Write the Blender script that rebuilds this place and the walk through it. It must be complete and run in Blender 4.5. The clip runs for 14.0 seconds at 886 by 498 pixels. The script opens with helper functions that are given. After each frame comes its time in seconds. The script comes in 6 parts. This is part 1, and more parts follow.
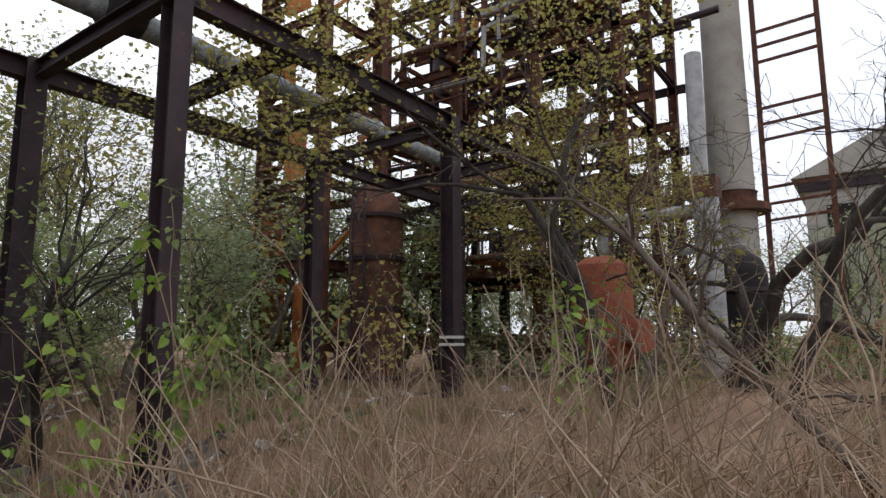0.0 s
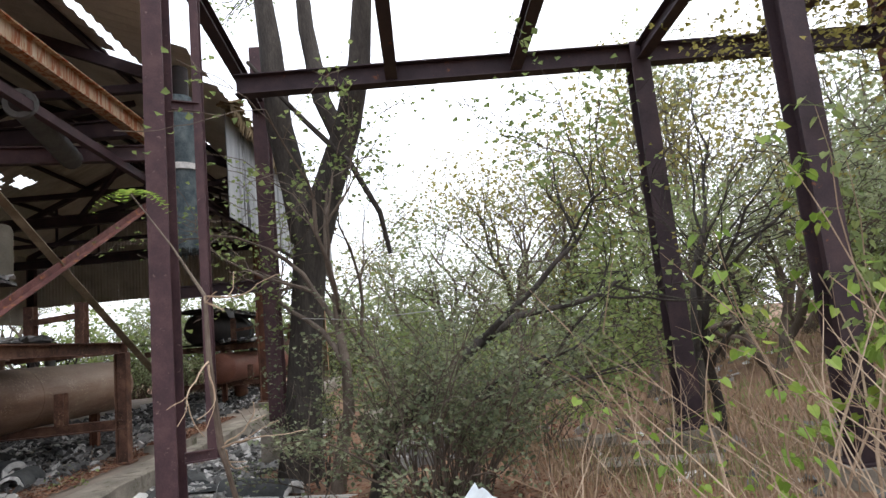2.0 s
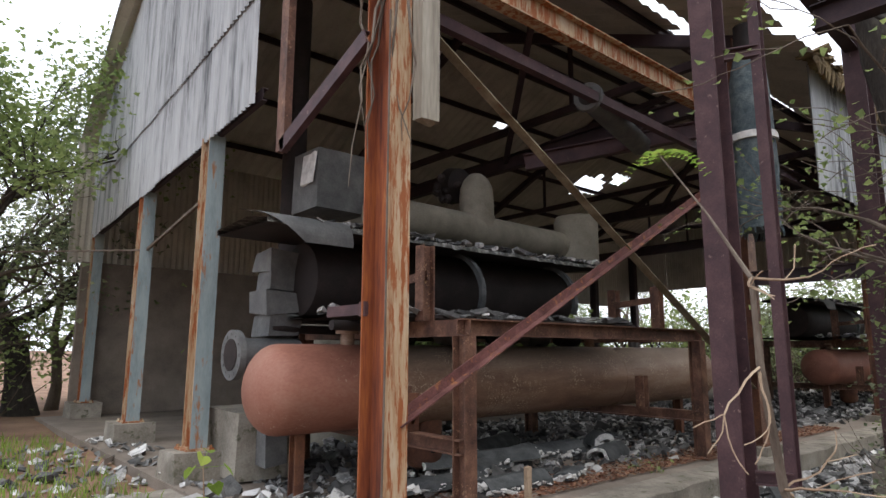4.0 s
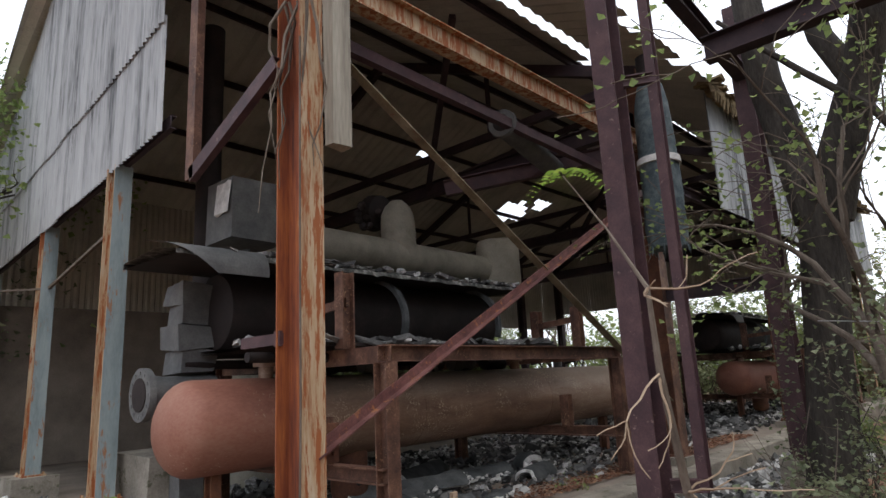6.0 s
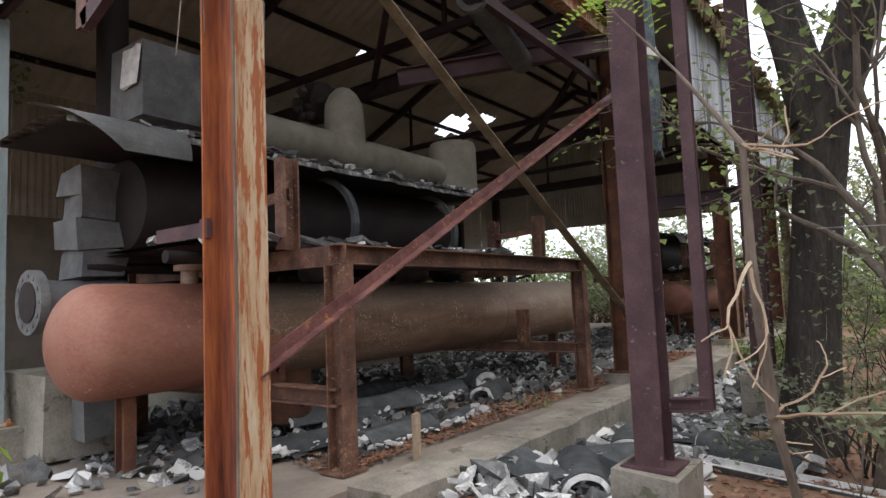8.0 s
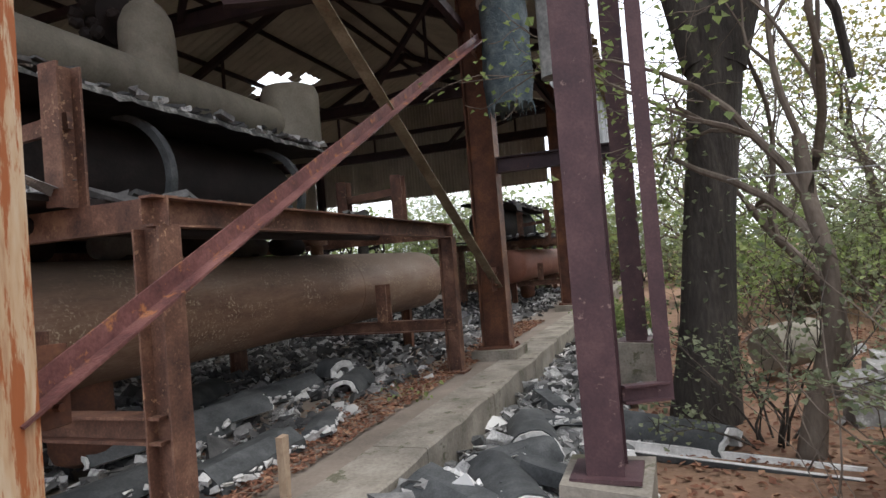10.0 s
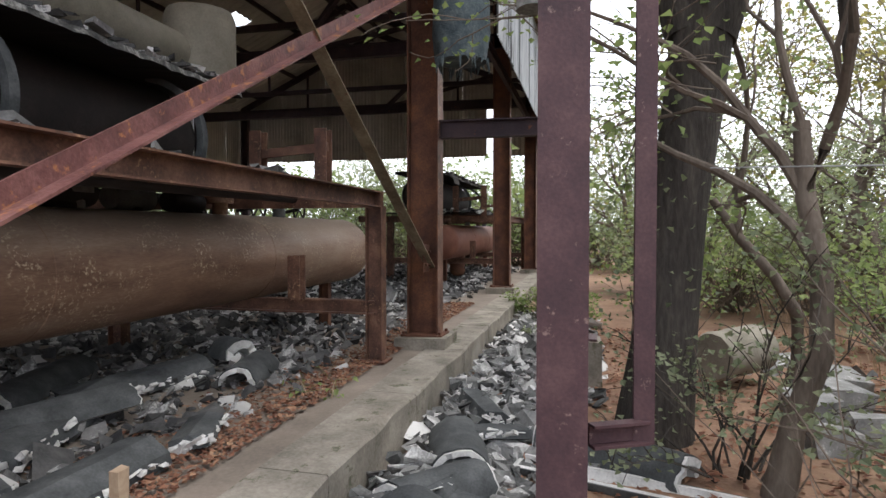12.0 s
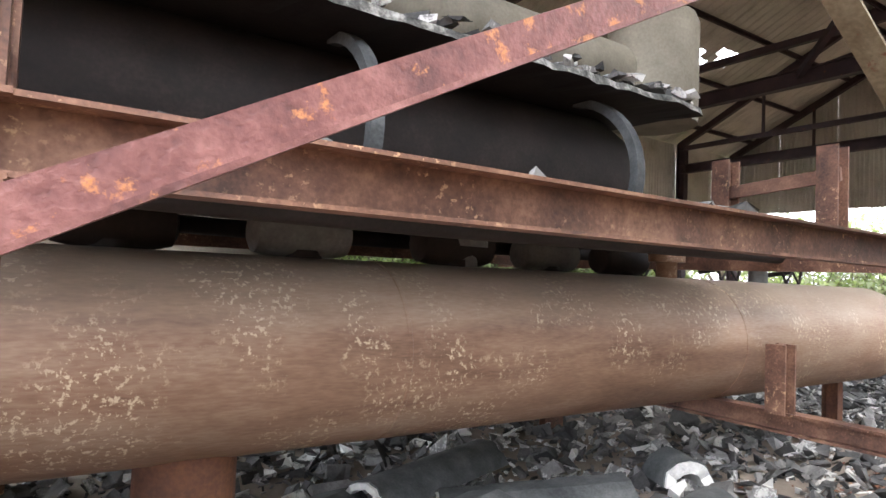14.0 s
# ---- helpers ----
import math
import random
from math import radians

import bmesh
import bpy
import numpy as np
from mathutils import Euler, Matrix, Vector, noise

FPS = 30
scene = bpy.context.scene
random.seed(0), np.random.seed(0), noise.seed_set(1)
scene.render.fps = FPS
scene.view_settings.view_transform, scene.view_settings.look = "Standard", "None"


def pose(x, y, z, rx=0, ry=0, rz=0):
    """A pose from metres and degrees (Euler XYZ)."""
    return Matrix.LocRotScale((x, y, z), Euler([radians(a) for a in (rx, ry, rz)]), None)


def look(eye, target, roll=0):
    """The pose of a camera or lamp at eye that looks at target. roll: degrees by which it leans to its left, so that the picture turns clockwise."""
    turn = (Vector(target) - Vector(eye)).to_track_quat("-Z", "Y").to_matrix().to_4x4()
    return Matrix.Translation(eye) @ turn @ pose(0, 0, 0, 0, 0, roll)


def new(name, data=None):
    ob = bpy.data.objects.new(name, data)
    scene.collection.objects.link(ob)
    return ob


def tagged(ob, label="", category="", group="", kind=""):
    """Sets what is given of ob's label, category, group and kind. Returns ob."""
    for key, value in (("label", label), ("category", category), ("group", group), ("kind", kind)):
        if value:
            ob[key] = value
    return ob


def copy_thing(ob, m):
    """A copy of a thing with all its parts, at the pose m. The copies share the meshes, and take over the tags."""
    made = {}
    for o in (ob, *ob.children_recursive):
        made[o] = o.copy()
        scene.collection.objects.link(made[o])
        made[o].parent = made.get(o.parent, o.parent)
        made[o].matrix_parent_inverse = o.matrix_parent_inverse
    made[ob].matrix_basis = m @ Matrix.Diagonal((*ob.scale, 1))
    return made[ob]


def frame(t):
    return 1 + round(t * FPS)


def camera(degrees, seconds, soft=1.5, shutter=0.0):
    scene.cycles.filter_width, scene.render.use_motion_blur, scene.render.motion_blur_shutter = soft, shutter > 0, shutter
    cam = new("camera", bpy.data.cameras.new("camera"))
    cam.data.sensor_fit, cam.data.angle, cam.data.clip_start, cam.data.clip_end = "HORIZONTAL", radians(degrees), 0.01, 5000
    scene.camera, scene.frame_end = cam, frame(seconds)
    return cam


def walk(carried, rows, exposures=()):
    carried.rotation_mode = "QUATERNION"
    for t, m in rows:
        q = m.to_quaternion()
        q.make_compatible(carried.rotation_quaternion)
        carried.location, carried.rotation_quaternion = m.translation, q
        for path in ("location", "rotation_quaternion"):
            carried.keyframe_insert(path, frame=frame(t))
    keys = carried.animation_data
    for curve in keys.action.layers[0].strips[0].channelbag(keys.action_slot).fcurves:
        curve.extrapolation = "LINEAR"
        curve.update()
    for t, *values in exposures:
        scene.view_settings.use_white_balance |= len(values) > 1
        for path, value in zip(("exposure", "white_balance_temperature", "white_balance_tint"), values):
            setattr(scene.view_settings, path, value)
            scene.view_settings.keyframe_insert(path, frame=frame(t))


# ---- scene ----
cam = camera(71.0, 14.0)
METRES, EYE, TILT, LEAN, TURN = 8.0, 1.5, 0.0, 0.0, 34.3
PATH = [
    (0, (0.256, 0.637, 1.436), (-0.864, 2.27, 1.718), -0.3),
    (0.5, (0.262, 0.593, 1.392), (-1.126, 2.002, 1.689), -0.5),
    (1, (0.103, 0.623, 1.4), (-1.554, 1.712, 1.665), -0.9),
    (1.5, (-0.179, 0.695, 1.368), (-2.053, 1.351, 1.611), -4.1),
    (2, (-0.518, 0.721, 1.365), (-2.497, 0.807, 1.639), -5.6),
    (2.5, (-0.861, 0.606, 1.361), (-2.772, 0.092, 1.649), -3.2),
    (3, (-1.163, 0.593, 1.39), (-2.755, -0.587, 1.661), -0.5),
    (3.5, (-1.452, 0.627, 1.406), (-2.773, -0.852, 1.666), 1.0),
    (3.7, (-1.489, 0.607, 1.415), (-2.779, -0.894, 1.697), 0.6),
    (5.8, (-1.609, 0.686, 1.381), (-2.98, -0.688, 1.865), -2.7),
    (6, (-1.614, 0.679, 1.367), (-3.051, -0.649, 1.78), -2.9),
    (6.5, (-1.623, 0.629, 1.277), (-3.104, -0.682, 1.576), -2.9),
    (7, (-1.681, 0.47, 1.284), (-3.203, -0.802, 1.542), -1.7),
    (7.2, (-1.73, 0.389, 1.281), (-3.278, -0.859, 1.495), -1.6),
    (9.3, (-2.877, -1.198, 1.245), (-4.573, -2.253, 1.361), -4.4),
    (9.5, (-2.931, -1.25, 1.255), (-4.676, -2.222, 1.362), -4.6),
    (10, (-3.039, -1.295, 1.262), (-4.92, -1.973, 1.309), -4.6),
    (10.5, (-3.107, -1.309, 1.234), (-5.018, -1.9, 1.264), -4.0),
    (11, (-3.529, -1.385, 1.194), (-5.475, -1.846, 1.21), -2.2),
    (11.5, (-3.674, -1.423, 1.312), (-5.639, -1.796, 1.274), -1.7),
    (12, (-3.936, -1.593, 1.319), (-5.88, -2.056, 1.261), 0.0),
    (12.5, (-4.492, -1.729, 1.345), (-6.311, -2.56, 1.291), 3.5),
    (13, (-4.924, -1.813, 1.336), (-6.555, -2.97, 1.331), 3.4),
    (13.5, (-5.317, -2.006, 1.35), (-6.716, -3.436, 1.346), 3.5),
    (14, (-5.612, -2.334, 1.42), (-6.715, -4.0, 1.51), 2.4),
]
EXPOSURES = [(0.0, -.55), (.5, -.35), (1.0, .1), (1.5, .3), (2.0, .35), (2.5, .2), (3.0, .1), (3.5, .3), (5.8, -.05), (6.1, -.05), (6.6, .12), (9.3, .4), (11.5, .58), (12.5, 1.0), (13.0, 1.8), (13.5, 1.8), (14.0, 2.4)]
walk(cam, [(t, look(eye, target, roll)) for t, eye, target, roll in PATH], EXPOSURES)

# ---- sky and sun: a bright, hazy overcast ----
world = bpy.data.worlds.new("overcast_sky")
scene.world = world
world.use_nodes = True
wn, wl = world.node_tree.nodes, world.node_tree.links
wn.clear()
sky = wn.new("ShaderNodeTexSky")
sky.sky_type, sky.sun_disc = "NISHITA", False
sky.sun_elevation, sky.sun_rotation = radians(52), radians(300)
sky.air_density, sky.dust_density, sky.ozone_density = 1.0, 6.0, 1.0
haze = wn.new("ShaderNodeMixRGB")
haze.inputs["Fac"].default_value = 0.8
haze.inputs["Color2"].default_value = (11.6, 12.1, 13.4, 1)
bg = wn.new("ShaderNodeBackground")
bg.inputs["Strength"].default_value = 0.15
wo = wn.new("ShaderNodeOutputWorld")
wl.new(sky.outputs[0], haze.inputs["Color1"])
wl.new(haze.outputs[0], bg.inputs["Color"])
wl.new(bg.outputs[0], wo.inputs["Surface"])
sun = new("sun", bpy.data.lights.new("sun", "SUN"))
sun.data.energy, sun.data.angle, sun.data.color = 1.35, radians(20), (1.0, 0.97, 0.93)
sun.matrix_world = look((0, 0, 30), (-10 * 0.5, -12, 0))


# ---- materials ----
def material(name, stops, scale=3.0, fine=40.0, rough=0.8, metal=0.0, bump=0.3, stretch=(1, 1, 1), island=0.0,
             piece=0.0, contrast=0.5, spots=None, spot_at=0.6, spot_scale=6.0, thin=0.0, dist=0.01, cluster=0.0, dust=None):
    """A weathered surface: a ramp of colours over two scales of noise, with optional patches and per-piece shifts."""
    m = bpy.data.materials.new(name)
    m.use_nodes = True
    n, l = m.node_tree.nodes, m.node_tree.links
    b = n["Principled BSDF"]
    geo = n.new("ShaderNodeNewGeometry")
    mp = n.new("ShaderNodeMapping")
    mp.inputs["Scale"].default_value = stretch
    l.new(geo.outputs["Position"], mp.inputs["Vector"])
    big, small = n.new("ShaderNodeTexNoise"), n.new("ShaderNodeTexNoise")
    big.inputs["Scale"].default_value, big.inputs["Detail"].default_value, big.inputs["Roughness"].default_value = scale, 6, 0.62
    small.inputs["Scale"].default_value, small.inputs["Detail"].default_value = fine, 4
    l.new(mp.outputs[0], big.inputs["Vector"])
    l.new(mp.outputs[0], small.inputs["Vector"])
    mix = n.new("ShaderNodeMath")
    mix.operation = "MULTIPLY_ADD"
    mix.inputs[1].default_value = 0.35
    l.new(small.outputs[0], mix.inputs[0])
    l.new(big.outputs[0], mix.inputs[2])
    shift = mix
    if island or piece:
        add = n.new("ShaderNodeMath")
        add.operation = "MULTIPLY_ADD"
        add.inputs[1].default_value = island or piece
        if island:
            l.new(geo.outputs["Random Per Island"], add.inputs[0])
        else:
            oi = n.new("ShaderNodeObjectInfo")
            l.new(oi.outputs["Random"], add.inputs[0])
        l.new(mix.outputs[0], add.inputs[2])
        sub = n.new("ShaderNodeMath")
        sub.operation = "SUBTRACT"
        sub.inputs[1].default_value = (island or piece) / 2
        l.new(add.outputs[0], sub.inputs[0])
        shift = sub
    ramp = n.new("ShaderNodeValToRGB")
    e = ramp.color_ramp.elements
    lo, hi = 0.675 - contrast / 2, 0.675 + contrast / 2
    while len(e) < len(stops):
        e.new(0.5)
    for k, c in enumerate(stops):
        e[k].position = lo + (hi - lo) * k / max(1, len(stops) - 1)
        e[k].color = (*c, 1)
    l.new(shift.outputs[0], ramp.inputs["Fac"])
    col = ramp.outputs[0]
    if spots:
        sp = n.new("ShaderNodeTexNoise")
        sp.inputs["Scale"].default_value, sp.inputs["Detail"].default_value, sp.inputs["Roughness"].default_value = spot_scale, 9, 0.7
        l.new(geo.outputs["Position"] if cluster else mp.outputs[0], sp.inputs["Vector"])
        th = n.new("ShaderNodeMapRange")
        th.inputs["From Min"].default_value, th.inputs["From Max"].default_value = spot_at, spot_at + 0.05
        l.new(sp.outputs[0], th.inputs["Value"])
        mx = n.new("ShaderNodeMixRGB")
        amount = th.outputs[0]
        if cluster:
            cl, cr, cm = n.new("ShaderNodeTexNoise"), n.new("ShaderNodeMapRange"), n.new("ShaderNodeMath")
            cl.inputs["Scale"].default_value, cl.inputs["Detail"].default_value = cluster, 3
            cr.inputs["From Min"].default_value, cr.inputs["From Max"].default_value = .47, .62
            cm.operation = "MULTIPLY"
            l.new(geo.outputs["Position"], cl.inputs["Vector"])
            l.new(cl.outputs[0], cr.inputs["Value"])
            l.new(cr.outputs[0], cm.inputs[0])
            l.new(amount, cm.inputs[1])
            amount = cm.outputs[0]
        l.new(amount, mx.inputs["Fac"])
        l.new(col, mx.inputs["Color1"])
        mx.inputs["Color2"].default_value = (*spots, 1)
        col = mx.outputs[0]
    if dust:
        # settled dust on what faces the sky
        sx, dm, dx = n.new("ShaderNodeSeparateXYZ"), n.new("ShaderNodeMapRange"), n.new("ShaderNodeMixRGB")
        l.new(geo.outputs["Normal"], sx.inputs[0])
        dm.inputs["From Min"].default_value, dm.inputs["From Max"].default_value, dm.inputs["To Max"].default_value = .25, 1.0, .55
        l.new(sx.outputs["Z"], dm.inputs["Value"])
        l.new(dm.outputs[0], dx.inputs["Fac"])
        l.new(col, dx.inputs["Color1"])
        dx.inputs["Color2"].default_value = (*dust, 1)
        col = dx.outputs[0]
    l.new(col, b.inputs["Base Color"])
    b.inputs["Roughness"].default_value, b.inputs["Metallic"].default_value = rough, metal
    b.inputs["Specular IOR Level"].default_value = 0.3
    if bump:
        bp = n.new("ShaderNodeBump")
        bp.inputs["Strength"].default_value, bp.inputs["Distance"].default_value = bump, dist
        l.new(shift.outputs[0], bp.inputs["Height"])
        l.new(bp.outputs[0], b.inputs["Normal"])
    if thin:
        tr, ms = n.new("ShaderNodeBsdfTranslucent"), n.new("ShaderNodeMixShader")
        ms.inputs[0].default_value = thin
        l.new(col, tr.inputs["Color"])
        l.new(b.outputs[0], ms.inputs[1])
        l.new(tr.outputs[0], ms.inputs[2])
        l.new(ms.outputs[0], n["Material Output"].inputs["Surface"])
    return m


STEEL_DARK = material("dark_primer_steel", [(.02, .013, .016), (.042, .027, .032), (.07, .042, .043)], 2.5, 60, .7, bump=.25, spots=(.16, .06, .03), spot_at=.64)
STEEL_PURPLE = material("purple_primer_steel", [(.036, .02, .024), (.064, .033, .037), (.1, .055, .056)], 4, 70, .6, bump=.35, spots=(.19, .13, .115), spot_at=.63, spot_scale=14)
STEEL_RED = material("red_rusted_steel", [(.05, .027, .021), (.125, .062, .043), (.235, .13, .084)], 5, 70, .62, bump=.45, contrast=.42, spots=(.4, .25, .15), spot_at=.57, spot_scale=34, cluster=3.0)
STEEL_BROWN = material("brown_rusted_steel", [(.045, .023, .018), (.105, .046, .029), (.2, .085, .042)], 3, 50, .85, bump=.35)
STEEL_ORANGE = material("orange_rusted_plate", [(.16, .05, .025), (.38, .13, .035), (.5, .21, .06)], 1.5, 40, .85, bump=.3)
COLUMN_WEB = material("streaked_rust_column", [(.06, .02, .016), (.2, .055, .024), (.36, .12, .035)], 9, 60, .7, bump=.4, stretch=(1, 1, .09), contrast=.42, spots=(.42, .27, .14), spot_at=.63, spot_scale=9)
COLUMN_PAINT = material("flaking_cream_paint", [(.22, .09, .04), (.4, .28, .17), (.47, .4, .3)], 10, 60, .75, bump=.6, stretch=(1, 1, .12), contrast=.45, spots=(.26, .085, .03), spot_at=.49, spot_scale=14)
COLUMN_BLUE = material("flaking_blue_paint", [(.17, .21, .215), (.25, .3, .305), (.32, .36, .345)], 5, 50, .7, bump=.4, stretch=(1, 1, .25), spots=(.3, .14, .07), spot_at=.57, spot_scale=6)
BRACE_OLIVE = material("grimy_cream_angle", [(.065, .048, .027), (.15, .12, .076), (.26, .22, .155)], 4, 50, .75, bump=.35, spots=(.13, .05, .03), spot_at=.6)
BRACE_RED = material("peeling_red_angle", [(.06, .026, .025), (.12, .05, .046), (.19, .09, .08)], 6, 60, .5, bump=.7, contrast=.4, spots=(.3, .13, .055), spot_at=.57, spot_scale=9)
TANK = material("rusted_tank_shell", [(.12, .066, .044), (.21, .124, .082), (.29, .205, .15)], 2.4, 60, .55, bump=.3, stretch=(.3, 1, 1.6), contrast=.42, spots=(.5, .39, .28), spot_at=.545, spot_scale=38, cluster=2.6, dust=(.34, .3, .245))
TANK_RED = material("red_oxide_tank_shell", [(.16, .06, .042), (.25, .105, .072), (.31, .165, .118)], 1.4, 45, .6, bump=.2, stretch=(.5, 1, 1), spots=(.42, .3, .22), spot_at=.6, spot_scale=26, cluster=2.0)
VESSEL = material("orange_red_vessel", [(.2, .06, .035), (.3, .085, .045), (.36, .13, .07)], 2.5, 40, .7, bump=.25)
DUST = material("dust_covered_lagging", [(.15, .135, .105), (.22, .2, .16), (.29, .265, .215)], 3, 50, .95, bump=.2)
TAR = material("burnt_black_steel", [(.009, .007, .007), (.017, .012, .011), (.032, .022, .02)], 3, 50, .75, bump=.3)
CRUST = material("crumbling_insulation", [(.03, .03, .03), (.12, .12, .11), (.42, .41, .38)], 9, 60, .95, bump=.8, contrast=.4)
GREY_BOX = material("grey_machine_paint", [(.075, .075, .075), (.12, .12, .118), (.18, .18, .172)], 4, 50, .8, bump=.2, spots=(.5, .48, .44), spot_at=.7)
CONCRETE = material("worn_concrete", [(.11, .1, .08), (.23, .205, .17), (.35, .32, .27)], 2.2, 45, .95, bump=.5, spots=(.11, .105, .07), spot_at=.57, spot_scale=4)
SLAB = material("dirty_slab_concrete", [(.13, .11, .09), (.2, .165, .135), (.26, .22, .18)], 1.6, 45, .95, bump=.4)
SOIL = material("leaf_strewn_soil", [(.125, .07, .045), (.215, .13, .085), (.3, .195, .125)], .9, 26, .98, bump=.8, spots=(.115, .13, .05), spot_at=.62, spot_scale=.55, dist=.03)
SHEET = material("streaked_white_sheeting", [(.1, .105, .11), (.33, .34, .345), (.42, .43, .435)], 2.2, 30, .6, bump=.05, stretch=(1, 1, .1), contrast=.36, spots=(.05, .052, .055), spot_at=.6, spot_scale=1.6)
ROOF = material("sooty_roof_sheeting", [(.34, .31, .265), (.5, .46, .4), (.6, .56, .49)], .9, 30, .9, bump=.1)
MOSS = material("mossy_broken_roof_edge", [(.07, .05, .03), (.19, .14, .08), (.3, .23, .13)], 3, 30, .98, bump=.8, dist=.03)
RUBBLE = material("grey_insulation_rubble", [(.03, .03, .031), (.07, .069, .068), (.12, .117, .114), (.21, .205, .2), (.5, .49, .47)], 6, 60, .95, island=.85, contrast=1.0, bump=.3)
RUBBLE_PALE = material("pale_insulation_rubble", [(.05, .05, .05), (.14, .14, .135), (.27, .265, .255), (.6, .59, .57)], 6, 60, .95, island=.8, contrast=.9, bump=.3)
SHELLM = material("charcoal_pipe_shell", [(.03, .032, .034), (.065, .069, .07), (.115, .12, .12)], 5, 70, .85, bump=.3, spots=(.42, .41, .39), spot_at=.68)
SHELLW = material("white_foam_edge", [(.36, .355, .34), (.58, .57, .55), (.74, .73, .70)], 8, 60, .95, bump=.5)
LITTER = material("red_brown_leaf_litter", [(.07, .03, .02), (.15, .065, .04), (.24, .12, .075), (.34, .21, .13)], 8, 60, .95, island=.6, contrast=.8, bump=.2)
BARK = material("dark_tree_bark", [(.022, .019, .017), (.05, .043, .037), (.09, .078, .066)], 5, 40, .95, bump=1.0, stretch=(1, 1, .25), dist=.03)
BARK_GREY = material("grey_brown_bark", [(.06, .045, .036), (.12, .095, .075), (.19, .155, .125)], 6, 50, .95, bump=.6, stretch=(1, 1, .3))
TWIG = material("dry_tan_twigs", [(.17, .12, .08), (.31, .225, .155), (.45, .35, .25)], 4, 40, .9, island=.5, contrast=.8, bump=.1)
DRY = material("dry_grass", [(.2, .14, .085), (.31, .225, .14), (.42, .32, .2)], 4, 20, .9, island=.6, contrast=.9, bump=0, thin=.3)
LEAF = material("mid_green_leaves", [(.13, .18, .065), (.21, .275, .10), (.31, .37, .14)], 1.2, 20, .6, island=.6, contrast=.9, bump=0, thin=.55)
LEAF_DARK = material("dark_grey_green_leaves", [(.1, .125, .075), (.17, .2, .115), (.25, .275, .165)], 1.2, 20, .6, island=.6, contrast=.9, bump=0, thin=.45)
LEAF_YELLOW = material("yellow_green_leaves", [(.17, .16, .05), (.29, .265, .08), (.4, .35, .12)], 1.2, 20, .6, island=.6, contrast=.9, bump=0, thin=.55)
LEAF_BRIGHT = material("bright_fresh_leaves", [(.12, .2, .03), (.21, .33, .06), (.33, .42, .09)], 2, 20, .5, island=.6, contrast=.9, bump=0, thin=.5)
# distance haze is put into these paler, greyer greens
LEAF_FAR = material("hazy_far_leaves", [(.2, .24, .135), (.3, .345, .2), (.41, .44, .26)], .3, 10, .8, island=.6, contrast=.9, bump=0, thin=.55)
SILVER = material("dull_silver_lagging", [(.22, .22, .22), (.36, .36, .355), (.48, .475, .46)], 4, 40, .6, metal=.2, bump=.5, spots=(.12, .10, .085), spot_at=.62)
PIPE_LAG = material("mildewed_pipe_lagging", [(.07, .075, .075), (.2, .21, .205), (.36, .36, .34)], 5, 40, .9, bump=.5)
TEAL_LAG = material("torn_blue_grey_lagging", [(.035, .05, .06), (.085, .11, .12), (.16, .185, .19)], 7, 50, .9, bump=.9, dist=.03)
CREAM_WALL = material("cream_rendered_wall", [(.26, .24, .2), (.36, .335, .29), (.44, .41, .36)], 1.2, 20, .95, bump=.2)
BRICK = material("weathered_brick", [(.2, .085, .055), (.3, .13, .08), (.38, .2, .13)], 3, 40, .95, piece=.5, contrast=.8, bump=.5)
FLAG = material("pale_plastic_sheet", [(.5, .55, .58), (.62, .67, .70), (.7, .74, .76)], 4, 30, .5, bump=.2)


